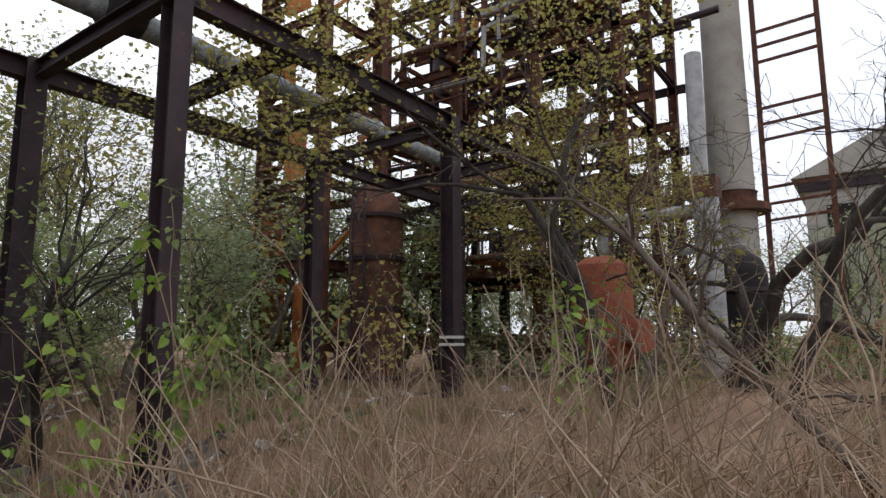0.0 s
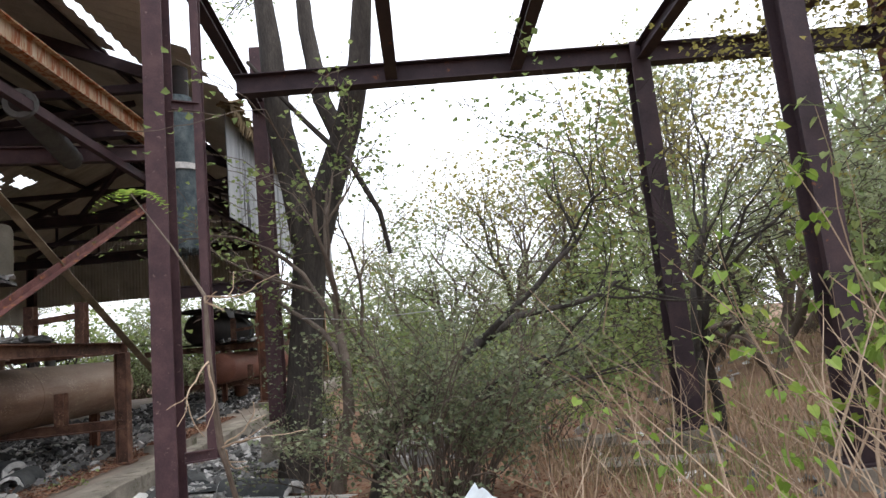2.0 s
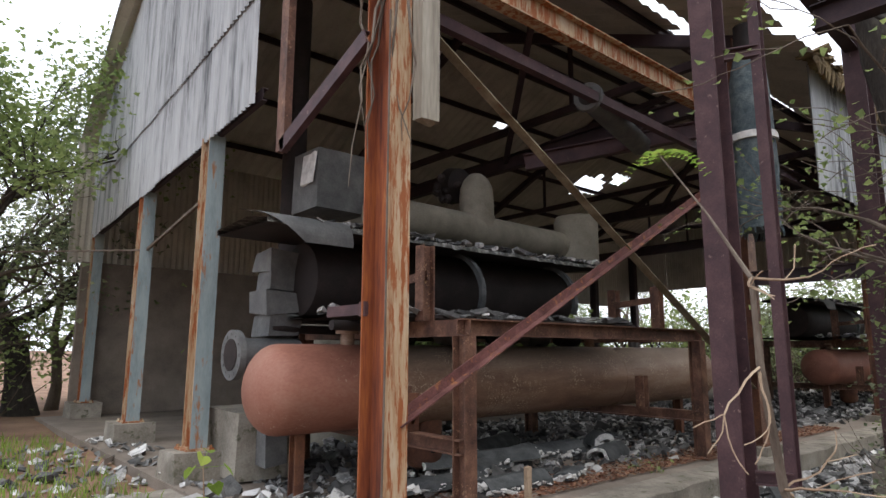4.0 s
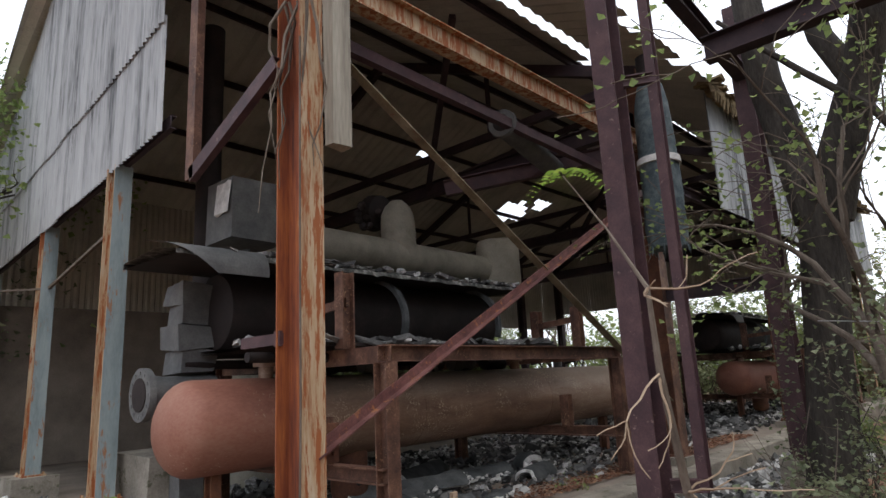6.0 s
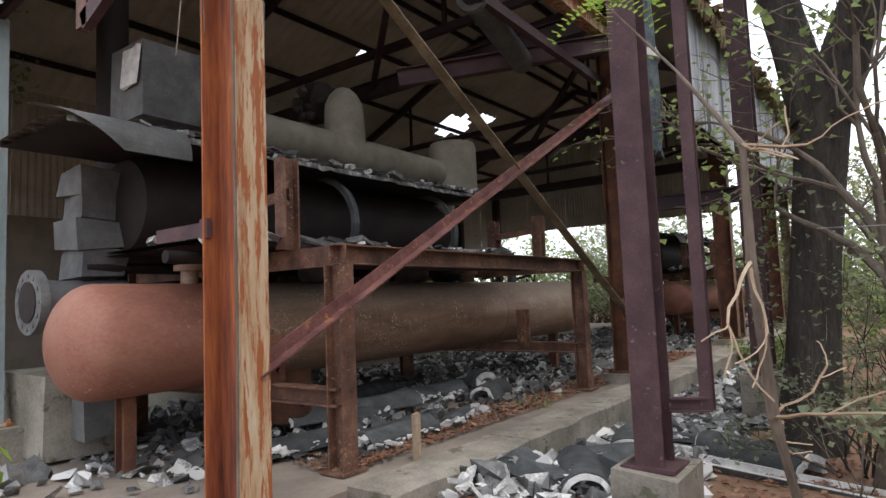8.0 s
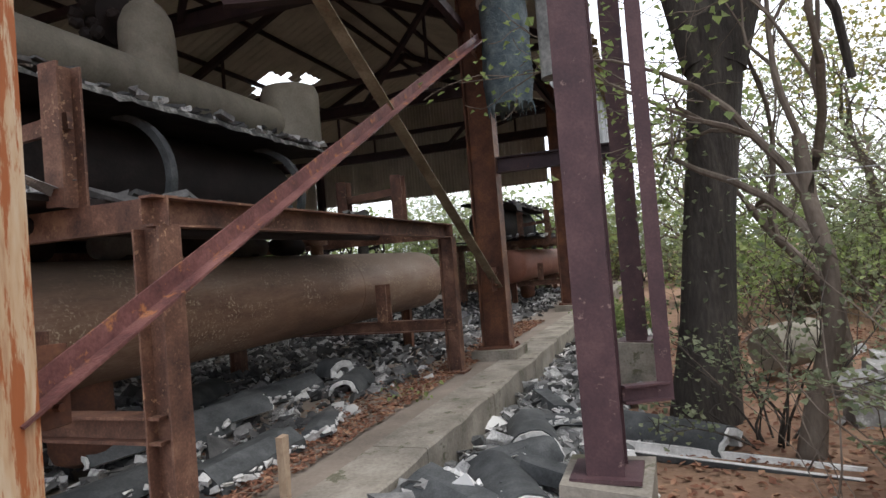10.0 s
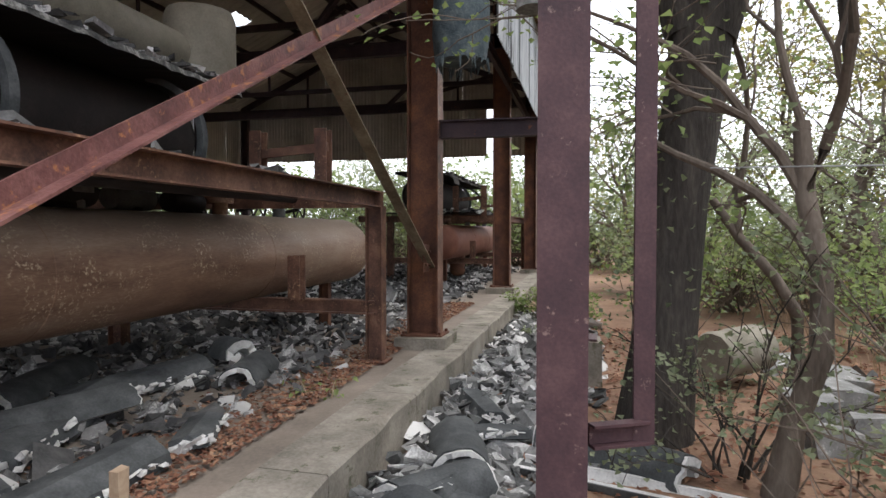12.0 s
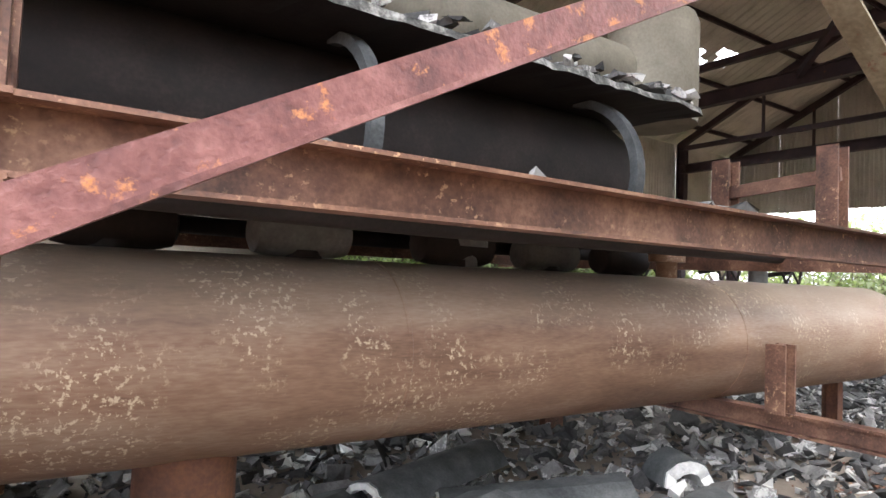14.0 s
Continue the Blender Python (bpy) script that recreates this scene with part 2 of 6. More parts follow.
# ---- mesh helpers ----
class Shape:
    """Collects vertices and faces for one mesh."""

    def __init__(self):
        self.v, self.f, self.m = [], [], []

    def add(self, verts, faces, slot=0):
        o = len(self.v)
        self.v.extend([tuple(p) for p in verts])
        self.f.extend([tuple(i + o for i in f) for f in faces])
        self.m.extend([slot] * len(faces))
        return self

    def box(self, c, s, m=None, slot=0, jitter=0.0, rng=None):
        vs = [Vector((c[0] + s[0] * x / 2, c[1] + s[1] * y / 2, c[2] + s[2] * z / 2)) for z in (-1, 1) for y in (-1, 1) for x in (-1, 1)]
        if jitter:
            vs = [p + Vector([rng.uniform(-jitter, jitter) for _ in range(3)]) for p in vs]
        if m:
            vs = [m @ p for p in vs]
        return self.add(vs, [(0, 2, 3, 1), (4, 5, 7, 6), (0, 1, 5, 4), (2, 6, 7, 3), (0, 4, 6, 2), (1, 3, 7, 5)], slot)

    def sweep(self, profile, a, b, up=(0, 0, 1), slot=0, slots=None):
        """A closed 2D profile (side, up) drawn from a to b."""
        a, b = Vector(a), Vector(b)
        d = (b - a).normalized()
        u = Vector(up)
        if abs(d.dot(u)) > .99:
            u = Vector((0, 1, 0))
        s = d.cross(u).normalized()
        u = s.cross(d).normalized()
        n = len(profile)
        vs = [p + s * x + u * y for p in (a, b) for x, y in profile]
        fs = [(i, (i + 1) % n, (i + 1) % n + n, i + n) for i in range(n)]
        o = len(self.v)
        self.add(vs, fs, slot)
        if slots:
            for k in range(n):
                self.m[len(self.m) - n + k] = slots[k]
        self.f += [tuple(o + i for i in range(n))[::-1], tuple(o + n + i for i in range(n))]
        self.m += [slot, slot]
        return self

    def tube(self, pts, radii, n=6, slot=0, caps=True, wob=0.0, rng=None):
        pts = [Vector(p) for p in pts]
        if not hasattr(radii, "__len__"):
            radii = [radii] * len(pts)
        o = len(self.v)
        ref = Vector((0.31, 0.22, 0.92)).normalized()
        for i, p in enumerate(pts):
            d = (pts[min(i + 1, len(pts) - 1)] - pts[max(i - 1, 0)]).normalized()
            r = ref if abs(d.dot(ref)) < .95 else Vector((1, 0, 0))
            s = d.cross(r).normalized()
            u = s.cross(d)
            for k in range(n):
                a = 2 * math.pi * k / n
                q = radii[i] * (1 + (rng.uniform(-wob, wob) if wob else 0))
                self.v.append(tuple(p + (s * math.cos(a) + u * math.sin(a)) * q))
        for i in range(len(pts) - 1):
            for k in range(n):
                self.f.append((o + i * n + k, o + i * n + (k + 1) % n, o + (i + 1) * n + (k + 1) % n, o + (i + 1) * n + k))
                self.m.append(slot)
        if caps:
            self.f += [tuple(o + k for k in range(n))[::-1], tuple(o + (len(pts) - 1) * n + k for k in range(n))]
            self.m += [slot, slot]
        return self

    def lathe(self, axis_a, axis_b, prof, n=24, slot=0):
        """Rings (share of the axis in metres from a, radius) round the line a to b."""
        a, b = Vector(axis_a), Vector(axis_b)
        d = (b - a).normalized()
        r = Vector((0, 0, 1)) if abs(d.z) < .9 else Vector((1, 0, 0))
        s = d.cross(r).normalized()
        u = s.cross(d)
        o = len(self.v)
        for t, q in prof:
            for k in range(n):
                w = 2 * math.pi * k / n
                self.v.append(tuple(a + d * t + (s * math.cos(w) + u * math.sin(w)) * q))
        for i in range(len(prof) - 1):
            for k in range(n):
                self.f.append((o + i * n + k, o + i * n + (k + 1) % n, o + (i + 1) * n + (k + 1) % n, o + (i + 1) * n + k))
                self.m.append(slot)
        self.f += [tuple(o + k for k in range(n))[::-1], tuple(o + (len(prof) - 1) * n + k for k in range(n))]
        self.m += [slot, slot]
        return self

    def mesh(self, name, mats, smooth=False):
        me = bpy.data.meshes.new(name)
        me.from_pydata(self.v, [], self.f)
        for k in (mats if isinstance(mats, (list, tuple)) else [mats]):
            me.materials.append(k)
        if any(self.m):
            me.polygons.foreach_set("material_index", self.m)
        if smooth:
            me.polygons.foreach_set("use_smooth", [True] * len(me.polygons))
        me.update()
        return me


def thing(name, shape, mats, label, category, kind="", group="", smooth=False):
    ob = new(name, shape.mesh(name, mats, smooth) if shape else None)
    if smooth and shape:
        soften(ob)
    return tagged(ob, label, category, group, kind)


def part(name, shape, mats, parent, label="", smooth=False):
    ob = new(name, shape.mesh(name, mats, smooth))
    ob.parent = parent
    if smooth:
        soften(ob)
    return tagged(ob, label)


def soften(ob):
    """Smooth faces, but keep edges sharper than 40 degrees."""
    bm = bmesh.new()
    bm.from_mesh(ob.data)
    for e in bm.edges:
        e.smooth = not (len(e.link_faces) == 2 and e.calc_face_angle(0) > radians(40))
    bm.to_mesh(ob.data)
    bm.free()


def i_profile(depth, width, tf=.016, tw=.011):
    d, w = depth / 2, width / 2
    return [(-w, -d), (w, -d), (w, -d + tf), (tw / 2, -d + tf), (tw / 2, d - tf), (w, d - tf), (w, d), (-w, d), (-w, d - tf), (-tw / 2, d - tf), (-tw / 2, -d + tf), (-w, -d + tf)]


def c_profile(depth, width, t=.012, side=1):
    d = depth / 2
    p = [(0, -d), (width, -d), (width, -d + t), (t, -d + t), (t, d - t), (width, d - t), (width, d), (0, d)]
    return p if side > 0 else [(-x, y) for x, y in reversed(p)]


def l_profile(w, t=.012):
    return [(0, 0), (w, 0), (w, t), (t, t), (t, w), (0, w)]


def rect(w, h):
    return [(-w / 2, -h / 2), (w / 2, -h / 2), (w / 2, h / 2), (-w / 2, h / 2)]


def smooth_step(a, b, x):
    t = min(1, max(0, (x - a) / (b - a)))
    return t * t * (3 - 2 * t)


def ground_z(x, y):
    z = -0.36 + 0.26 * smooth_step(-8.2, -5.2, x) + 0.3 * smooth_step(-3.2, -.6, x)
    z += (0.3 * smooth_step(3.2, 8.5, y)) * (1 - smooth_step(-3.2, -.6, x))
    z += 0.3 * smooth_step(5, 10, y)
    z += 0.06 * noise.noise((x * .45, y * .45, 0)) + 0.025 * noise.noise((x * 1.7, y * 1.7, 3))
    return z


# ---- ground ----
def build_ground():
    s = Shape()
    xs = [-3000, -900, -300, -120, -70] + [-45 + .5 * i for i in range(131)] + [45, 90, 300, 900, 3000]
    ys = [-3000, -900, -300, -120, -60] + [-30 + .5 * i for i in range(121)] + [55, 90, 300, 900, 3000]
    for y in ys:
        for x in xs:
            s.v.append((x, y, ground_z(x, y) if abs(x) < 60 and abs(y) < 60 else -.1))
    n = len(xs)
    for j in range(len(ys) - 1):
        for i in range(n - 1):
            s.f.append((j * n + i, j * n + i + 1, (j + 1) * n + i + 1, (j + 1) * n + i))
            s.m.append(0)
    thing("ground", s, SOIL, "brown soil strewn with dead leaves and dry grass", "ground", "structure", smooth=True)


build_ground()

# ---- the shed: slab, columns, roof ----
SX0, SX1, SY0, SY1 = -3.85, -27.0, -2.95, -15.6
BAYS = [-4.4, -10.85, -17.2, -23.6]
EAVE, RIDGE, RY = 6.3, 9.0, -9.6
FRONT = -3.45


def slab():
    s = Shape()
    s.box(((SX0 + SX1) / 2, (SY0 - .42 + SY1) / 2, -.42), (SX0 - SX1, SY0 - .42 - SY1, .82))
    ob = thing("floor", s, SLAB, "dirty concrete floor slab of the shed", "floor", "structure")
    rng = random.Random(4)
    # the raised kerb along the open side, cast in lengths with broken arrises
    x = -5.2
    while x > SX1:
        ln = rng.uniform(1.6, 2.4)
        k = Shape()
        cuts = 9
        for i in range(cuts + 1):
            xx = x - ln * i / cuts
            ch = .012 + max(0, .05 * noise.noise((xx * 2.1, 1, 5)))
            yy = SY0 + .025 * noise.noise((xx * 1.3, 7, 1))
            zt = .012 + .012 * noise.noise((xx, 2, 9))
            k.v += [(xx, SY0 - .42, -.8), (xx, yy, -.8), (xx, yy + .02 * noise.noise((xx * 3, 0, 0)), -.2), (xx, yy, zt - ch), (xx, yy - ch, zt), (xx, SY0 - .42, zt + .004)]
        for i in range(cuts):
            for q in range(6):
                a, b = i * 6 + q, i * 6 + (q + 1) % 6
                k.f.append((a, b, b + 6, a + 6)); k.m.append(0)
        k.f += [(0, 1, 2, 3, 4, 5)[::-1], tuple(cuts * 6 + q for q in range(6))]; k.m += [0, 0]
        part("kerb", k, CONCRETE, ob, "worn concrete kerb at the slab's edge")
        x -= ln + .012
    # lower step at the gable corner
    st = Shape()
    st.box((-3.95, -5.6, -.28), (1.5, 1.9, .5), jitter=.03, rng=rng)
    part("step", st, CONCRETE, ob, "broken concrete step")
    return ob


slab()


def h_column(name, x, y, z0, z1, depth, width, mats, label, axis="y", plinth=None, plate=True, group="shed columns"):
    """A rolled steel column; its web lies along axis. mats: web side, flange face."""
    ob = thing(name, None, None, label, "column", group=group)
    ob.location = (x, y, z0)
    prof = i_profile(depth, width)
    s = Shape()
    up = (0, 1, 0) if axis == "y" else (1, 0, 0)
    s.sweep(prof, (0, 0, .02), (0, 0, z1 - z0), up, slots=[1, 0, 0, 0, 0, 0, 1, 0, 0, 0, 0, 0])
    sh = part("shaft", s, mats, ob)
    if plate:
        b = Shape().box((0, 0, .012), ((width if axis == "y" else depth) + .12, (depth if axis == "y" else width) + .12, .024))
        for dx in (-1, 1):
            for dy in (-1, 1):
                b.lathe((dx * (width / 2 + .03), dy * (depth / 2 + .03), .02), (dx * (width / 2 + .03), dy * (depth / 2 + .03), .06), [(0, .018), (.035, .018)], 6)
        part("base_plate", b, mats[0], ob, "rusted base plate with bolts")
    if plinth:
        p = Shape()
        p.box((0, 0, -plinth[2] / 2), plinth, jitter=.02, rng=random.Random(int(x * 10)))
        part("plinth", p, CONCRETE, ob, "chipped concrete plinth")
    return ob


h_column("steel_column", BAYS[0], FRONT, -.1, 6.2, .33, .23, [COLUMN_WEB, COLUMN_PAINT], "orange rusted steel column with flaking cream paint")
for bx in BAYS[1:]:
    h_column("steel_column", bx, FRONT, .12, 6.2, .36, .26, [STEEL_BROWN, STEEL_RED], "dark rusted steel column on a concrete plinth", plinth=(.62, .6, .3))
h_column("steel_column", -26.6, FRONT, .12, 6.2, .3, .22, [BRACE_OLIVE, COLUMN_PAINT], "pale rusted steel column on a concrete plinth", plinth=(.55, .55, .3))
for gx, gy, gz in ((-4.1, -6.85, .3), (-4.3, -10.3, .3), (-4.55, -15.0, .3)):
    h_column("steel_column", gx - .08, gy, gz, 4.02, .26, .2, [COLUMN_PAINT, COLUMN_BLUE], "pale blue steel column, rusted along its edges, on a plinth", axis="y", plinth=(.6, .62, .34), group="gable columns")
for bx in BAYS[1:] + [-26.6]:
    h_column("steel_column", bx, SY1 + .4, 0, 6.2, .3, .22, [STEEL_DARK, STEEL_DARK], "dark steel column at the back of the shed", plate=False, group="back columns")


def roof_z(y):
    return EAVE + (RIDGE - EAVE) * (1 - abs(y - RY) / (RY - SY1 if y < RY else SY0 - RY + .25))


def build_roof():
    """Corrugated sheets with torn-out places, one mesh."""
    rng = random.Random(11)
    s = Shape()
    gaps = [(-20.2, -12.9, .75, .5), (-21.2, -12.2, .4, .3), (-9.4, -4.1, 1.5, .22), (-11.3, -4.2, .7, .2), (-16.0, -4.7, .9, .12), (-14.2, -11.6, .25, .12), (-18.5, -6.2, .5, .1)]
    ny = 26
    for side in (0, 1):
        ya, yb = (SY0 + .3, RY) if side == 0 else (RY, SY1 - .3)
        cols = []
        x = SX0 + .25
        while x > SX1 - .3:
            cols.append(x)
            x -= .15
        o = len(s.v)
        for i, x in enumerate(cols):
            for j in range(ny + 1):
                y = ya + (yb - ya) * j / ny
                s.v.append((min(x, SX0 + .25 - .055 * max(0, -5 - y) - .004 * i), y, roof_z(y) + (.022 if i % 2 else -.022) + .03 * noise.noise((x * .4, y * .4, 2))))
        for i in range(len(cols) - 1):
            for j in range(ny):
                cx, cy = cols[i], ya + (yb - ya) * (j + .5) / ny
                hole = False
                for gx, gy, rx, ry in gaps:
                    if ((cx - gx) / rx) ** 2 + ((cy - gy) / ry) ** 2 < 1 + .5 * noise.noise((cx * 3, cy * 3, 1)):
                        hole = True
                if side == 0 and j == 0 and noise.noise((cx * 1.1, 4, 4)) > .12:
                    hole = True
                if hole:
                    continue
                a = o + i * (ny + 1) + j
                s.f.append((a, a + 1, a + ny + 2, a + ny + 1)); s.m.append(0)
    thing("ceiling", s, ROOF, "sooty corrugated roof sheeting with torn holes", "roof", "structure")


build_roof()


def sheeting(name, parent, origin, along, length, z0, z1, top=None, mat=SHEET, width=.9, skip=()):
    """Corrugated wall sheets, each a piece of its own; top(u) gives the upper edge."""
    along = Vector(along).normalized()
    out = along.cross(Vector((0, 0, 1)))
    n = max(1, int(length / width))
    for k in range(n):
        if k in skip:
            continue
        s = Shape()
        m = 24
        for i in range(m + 1):
            u = (k + i / m) * length / n
            p = Vector(origin) + along * u + out * (.018 * math.cos(i / m * 2 * math.pi * 7) + .006 * (k % 2))
            zt = top(u) if top else z1
            for d in (0, .004):
                q = p + out * d
                s.v += [(q.x, q.y, z0 + .012 * math.sin(k * 2.1)), (q.x, q.y, zt)]
        for i in range(m):
            a = i * 4
            s.f += [(a, a + 4, a + 5, a + 1), (a + 2, a + 3, a + 7, a + 6), (a, a + 2, a + 6, a + 4), (a + 1, a + 5, a + 7, a + 3)]
            s.m += [0] * 4
        part("wall_sheet", s, mat, parent)


gable = thing("wall_east", None, None, "streaked white corrugated sheeting on the gable end", "wall", "structure")
sheeting("gable", gable, (-4.0, -5.3, 0), (-.055, -1, 0), 10.1, 3.95, 5.25, width=.84)
sheeting("gable", gable, (-3.97, -5.3, 0), (-.055, -1, 0), 10.1, 5.15, 8, lambda u: roof_z(-5.3 - u) - .05, width=.84)
side = thing("wall_north", None, None, "white corrugated side sheeting under the eave", "wall", "structure")
sheeting("side", side, (-12.7, SY0 + .05, 0), (-1, 0, 0), 14.2, 4.1, EAVE - .02, width=.88)
back = thing("wall_south", None, None, "grey sooty sheeting along the back of the shed", "wall", "structure")
sheeting("back", back, (SX0 - .3, SY1, 0), (-1, 0, 0), 14.5, 3.4, EAVE - .02, mat=ROOF, width=1.0)
sheeting("back", back, (SX0 - 14.8, SY1, 0), (-1, 0, 0), 8.2, 3.4, EAVE - .02, mat=ROOF, width=1.0)
far = thing("wall_west", None, None, "grey corrugated far gable with a gap beneath", "wall", "structure")
sheeting("far", far, (SX1, SY1, 0), (0, 1, 0), 10.2, 4.1, 8, lambda u: roof_z(SY1 + u) - .05, mat=ROOF)
sheeting("far", far, (SX1, SY1 + 10.2, 0), (0, 1, 0), .9, 6.0, 8, lambda u: roof_z(SY1 + 10.2 + u) - .05, mat=ROOF)
sheeting("far", far, (SX1, SY1 + 11.1, 0), (0, 1, 0), 1.3, 4.1, 8, lambda u: roof_z(SY1 + 11.1 + u) - .05, mat=ROOF)
# rendered low wall inside the gable's dark corner
lw = Shape().box((-7.6, SY1 + .25, 1.7), (6.4, .2, 3.4))
thing("wall_inner", lw, SLAB, "grey rendered wall at the back of the shed", "wall", "structure")


def moss_edge():
    """Broken, moss-hung roof edge along the eave."""
    rng = random.Random(5)
    s = Shape()
    for k in range(90):
        x = -12.4 - k * .155
        ln = .25 + .35 * abs(noise.noise((x * .8, 3, 3))) + rng.uniform(0, .15)
        if k > 26:
            ln *= .45
        for q in range(2):
            xx = x + rng.uniform(-.06, .06)
            y = SY0 + .33 + rng.uniform(-.05, .05)
            s.box((0, 0, 0), (.17, rng.uniform(.25, .5), .05), Matrix.Translation((xx, y - .1, EAVE - .06 + rng.uniform(-.02, .05))) @ pose(0, 0, 0, rng.uniform(-25, 5), rng.uniform(-9, 9), rng.uniform(-8, 8)), jitter=.03, rng=rng)
        s.tube([(x, SY0 + .3, EAVE - .05), (x + rng.uniform(-.05, .05), SY0 + .34, EAVE - .05 - ln * .5), (x + rng.uniform(-.08, .08), SY0 + .33, EAVE - .05 - ln)], [.06, .045, .008], 5)
    thing("roof_edge", s, MOSS, "broken roof edge hung with brown moss", "roof edge", "structure")


moss_edge()


def truss(x):
    ob = thing("roof_truss", None, None, "dark steel roof truss under the sheeting", "truss", group="roof trusses")
    top, bot = EAVE - .15, EAVE - .25
    pl, pr, pk = Vector((x, SY1 + .3, top)), Vector((x, SY0 - .3, top)), Vector((x, RY, RIDGE - .18))
    for a, b in ((pl, pk), (pr, pk)):
        part("rafter", Shape().sweep(rect(.14, .2), a, b), STEEL_DARK, ob)
    part("tie", Shape().sweep(rect(.12, .14), pl + Vector((0, 0, -.1)), pr + Vector((0, 0, -.1))), STEEL_DARK, ob)
    for f in (.5,):
        for side_p in (pl, pr):
            foot = Vector((x, side_p.y + (RY - side_p.y) * f, bot))
            head = side_p.lerp(pk, f)
            part("post", Shape().sweep(rect(.07, .07), foot, head, (1, 0, 0)), STEEL_DARK, ob)
    return ob


for bx in BAYS[1:] + [-26.6]:
    truss(bx)
for k, (yy) in enumerate((-4.6, -6.2, -7.8, -9.3, -9.9, -11.4, -13.0, -14.6)):
    s = Shape().sweep(c_profile(.14, .06), (SX0 - .1 - .055 * max(0, -5 - yy), yy, roof_z(yy) - .12), (SX1, yy, roof_z(yy) - .12))
    thing("purlin", s, STEEL_DARK, "dark steel purlin beneath the roof sheets", "purlin", group="purlins")
# knee braces in the roof bays
for bx in BAYS[1:]:
    for sgn in (-1, 1):
        s = Shape().sweep(rect(.1, .12), (bx, -8.2, 5.4), (bx + sgn * 2.6, -5.0, 6.9))
        thing("roof_brace", s, STEEL_DARK, "dark diagonal brace in the roof", "brace", group="roof braces")
    s = Shape().sweep(i_profile(.3, .18), (bx, FRONT, 5.35), (bx, SY1 + .4, 5.35))
    thing("cross_beam", s, STEEL_DARK, "dark steel beam across the shed", "beam", group="cross beams")


def beam(name, a, b, prof, mat, label, group="", up=(0, 0, 1), cat="beam"):
    return thing(name, Shape().sweep(prof, a, b, up), mat, label, cat, group=group)


# the open bay's braces and beams
beam("diagonal_brace", (-4.45, -3.47, 4.45), (-10.75, -3.42, .9), l_profile(.11), BRACE_OLIVE, "grimy cream steel angle brace, sloping", "bay braces", cat="brace")
beam("diagonal_brace", (-4.45, -3.36, .84), (-10.74, -3.36, 4.09), l_profile(.09), BRACE_RED, "peeling red steel angle brace, sloping", "bay braces", cat="brace")
def fix_ends(ob, ends, mat):
    """Bolted gusset plates where a brace meets its columns."""
    for x, y, z in ends:
        g = part("gusset", Shape().box((x, y - .012, z), (.26, .014, .3), jitter=.008, rng=random.Random(int(abs(x * 9)))), mat, ob, "bolted gusset plate")
        for dx, dz in ((-.07, -.08), (.07, .08), (-.06, .07), (.07, -.07)):
            part("bolt", Shape().lathe((x + dx, y - .006, z + dz), (x + dx, y + .03, z + dz), [(0, .016), (.03, .016)], 6), mat, ob)


fix_ends(bpy.data.objects["diagonal_brace"], ((-4.62, -3.42, 4.32), (-10.6, -3.36, 1.02)), STEEL_BROWN)
fix_ends(bpy.data.objects["diagonal_brace.001"], ((-4.58, -3.38, .94), (-10.6, -3.38, 4.0)), STEEL_BROWN)
beam("eave_beam", (-4.33, -3.36, 4.95), (-10.85, -3.36, 4.95), i_profile(.28, .16), COLUMN_PAINT, "cream and rust eave beam", "")
beam("eave_beam", (-4.45, -3.6, 4.55), (-10.85, -3.6, 4.35), rect(.09, .12), STEEL_PURPLE, "purple steel tie beneath the eave", "")
for a, b in ((-10.85, -17.2), (-17.2, -23.6), (-23.6, -26.6)):
    beam("girt", (a, -3.3, 4.35), (b, -3.3, 4.35), c_profile(.18, .08), STEEL_DARK, "dark steel girt carrying the side sheeting", "girts")
beam("cross_beam", (-10.1, -3.2, 4.62), (-8.3, -5.4, 4.2), i_profile(.24, .14), STEEL_PURPLE, "purple steel beam running into the shed")
beam("gable_beam", (-4.15, -3.45, 4.0), (-4.15, -4.95, 3.42), c_profile(.14, .07), STEEL_PURPLE, "purple sloping channel at the gable's opening")
beam("gable_post", (-4.15, -4.95, 3.38), (-4.15, -4.95, 6.3), c_profile(.16, .08), STEEL_RED, "rust-red hanging post at the gable's opening", cat="post")
beam("gable_girt", (-4.1, -5.3, 4.08), (-4.65, -15.1, 4.08), c_profile(.14, .06), STEEL_DARK, "dark girt at the foot of the gable sheets")
beam("stay_rod", (-4.2, -6.75, 3.35), (-4.4, -10.2, 3.05), rect(.04, .04), BARK_GREY, "thin rusted stay between the gable columns", cat="rod")

# bracket and short timber on the first column
bk = Shape().box((-4.33, -3.9, 1.75), (.02, .62, .09)).box((-4.31, -3.62, 1.75), (.03, .08, .12))
thing("bracket", bk, STEEL_PURPLE, "purple steel bracket bolted to the rusted column", "bracket")
tb = Shape().box((-4.62, -3.22, 4.35), (.2, .14, 2.1), jitter=.015, rng=random.Random(2))
thing("timber_post", tb, [material("weathered_timber", [(.16, .14, .115), (.28, .255, .21), (.4, .37, .31)], 5, 40, .95, bump=.6, stretch=(1, 1, .1))], "weathered grey timber fixed beside the column", "timber")


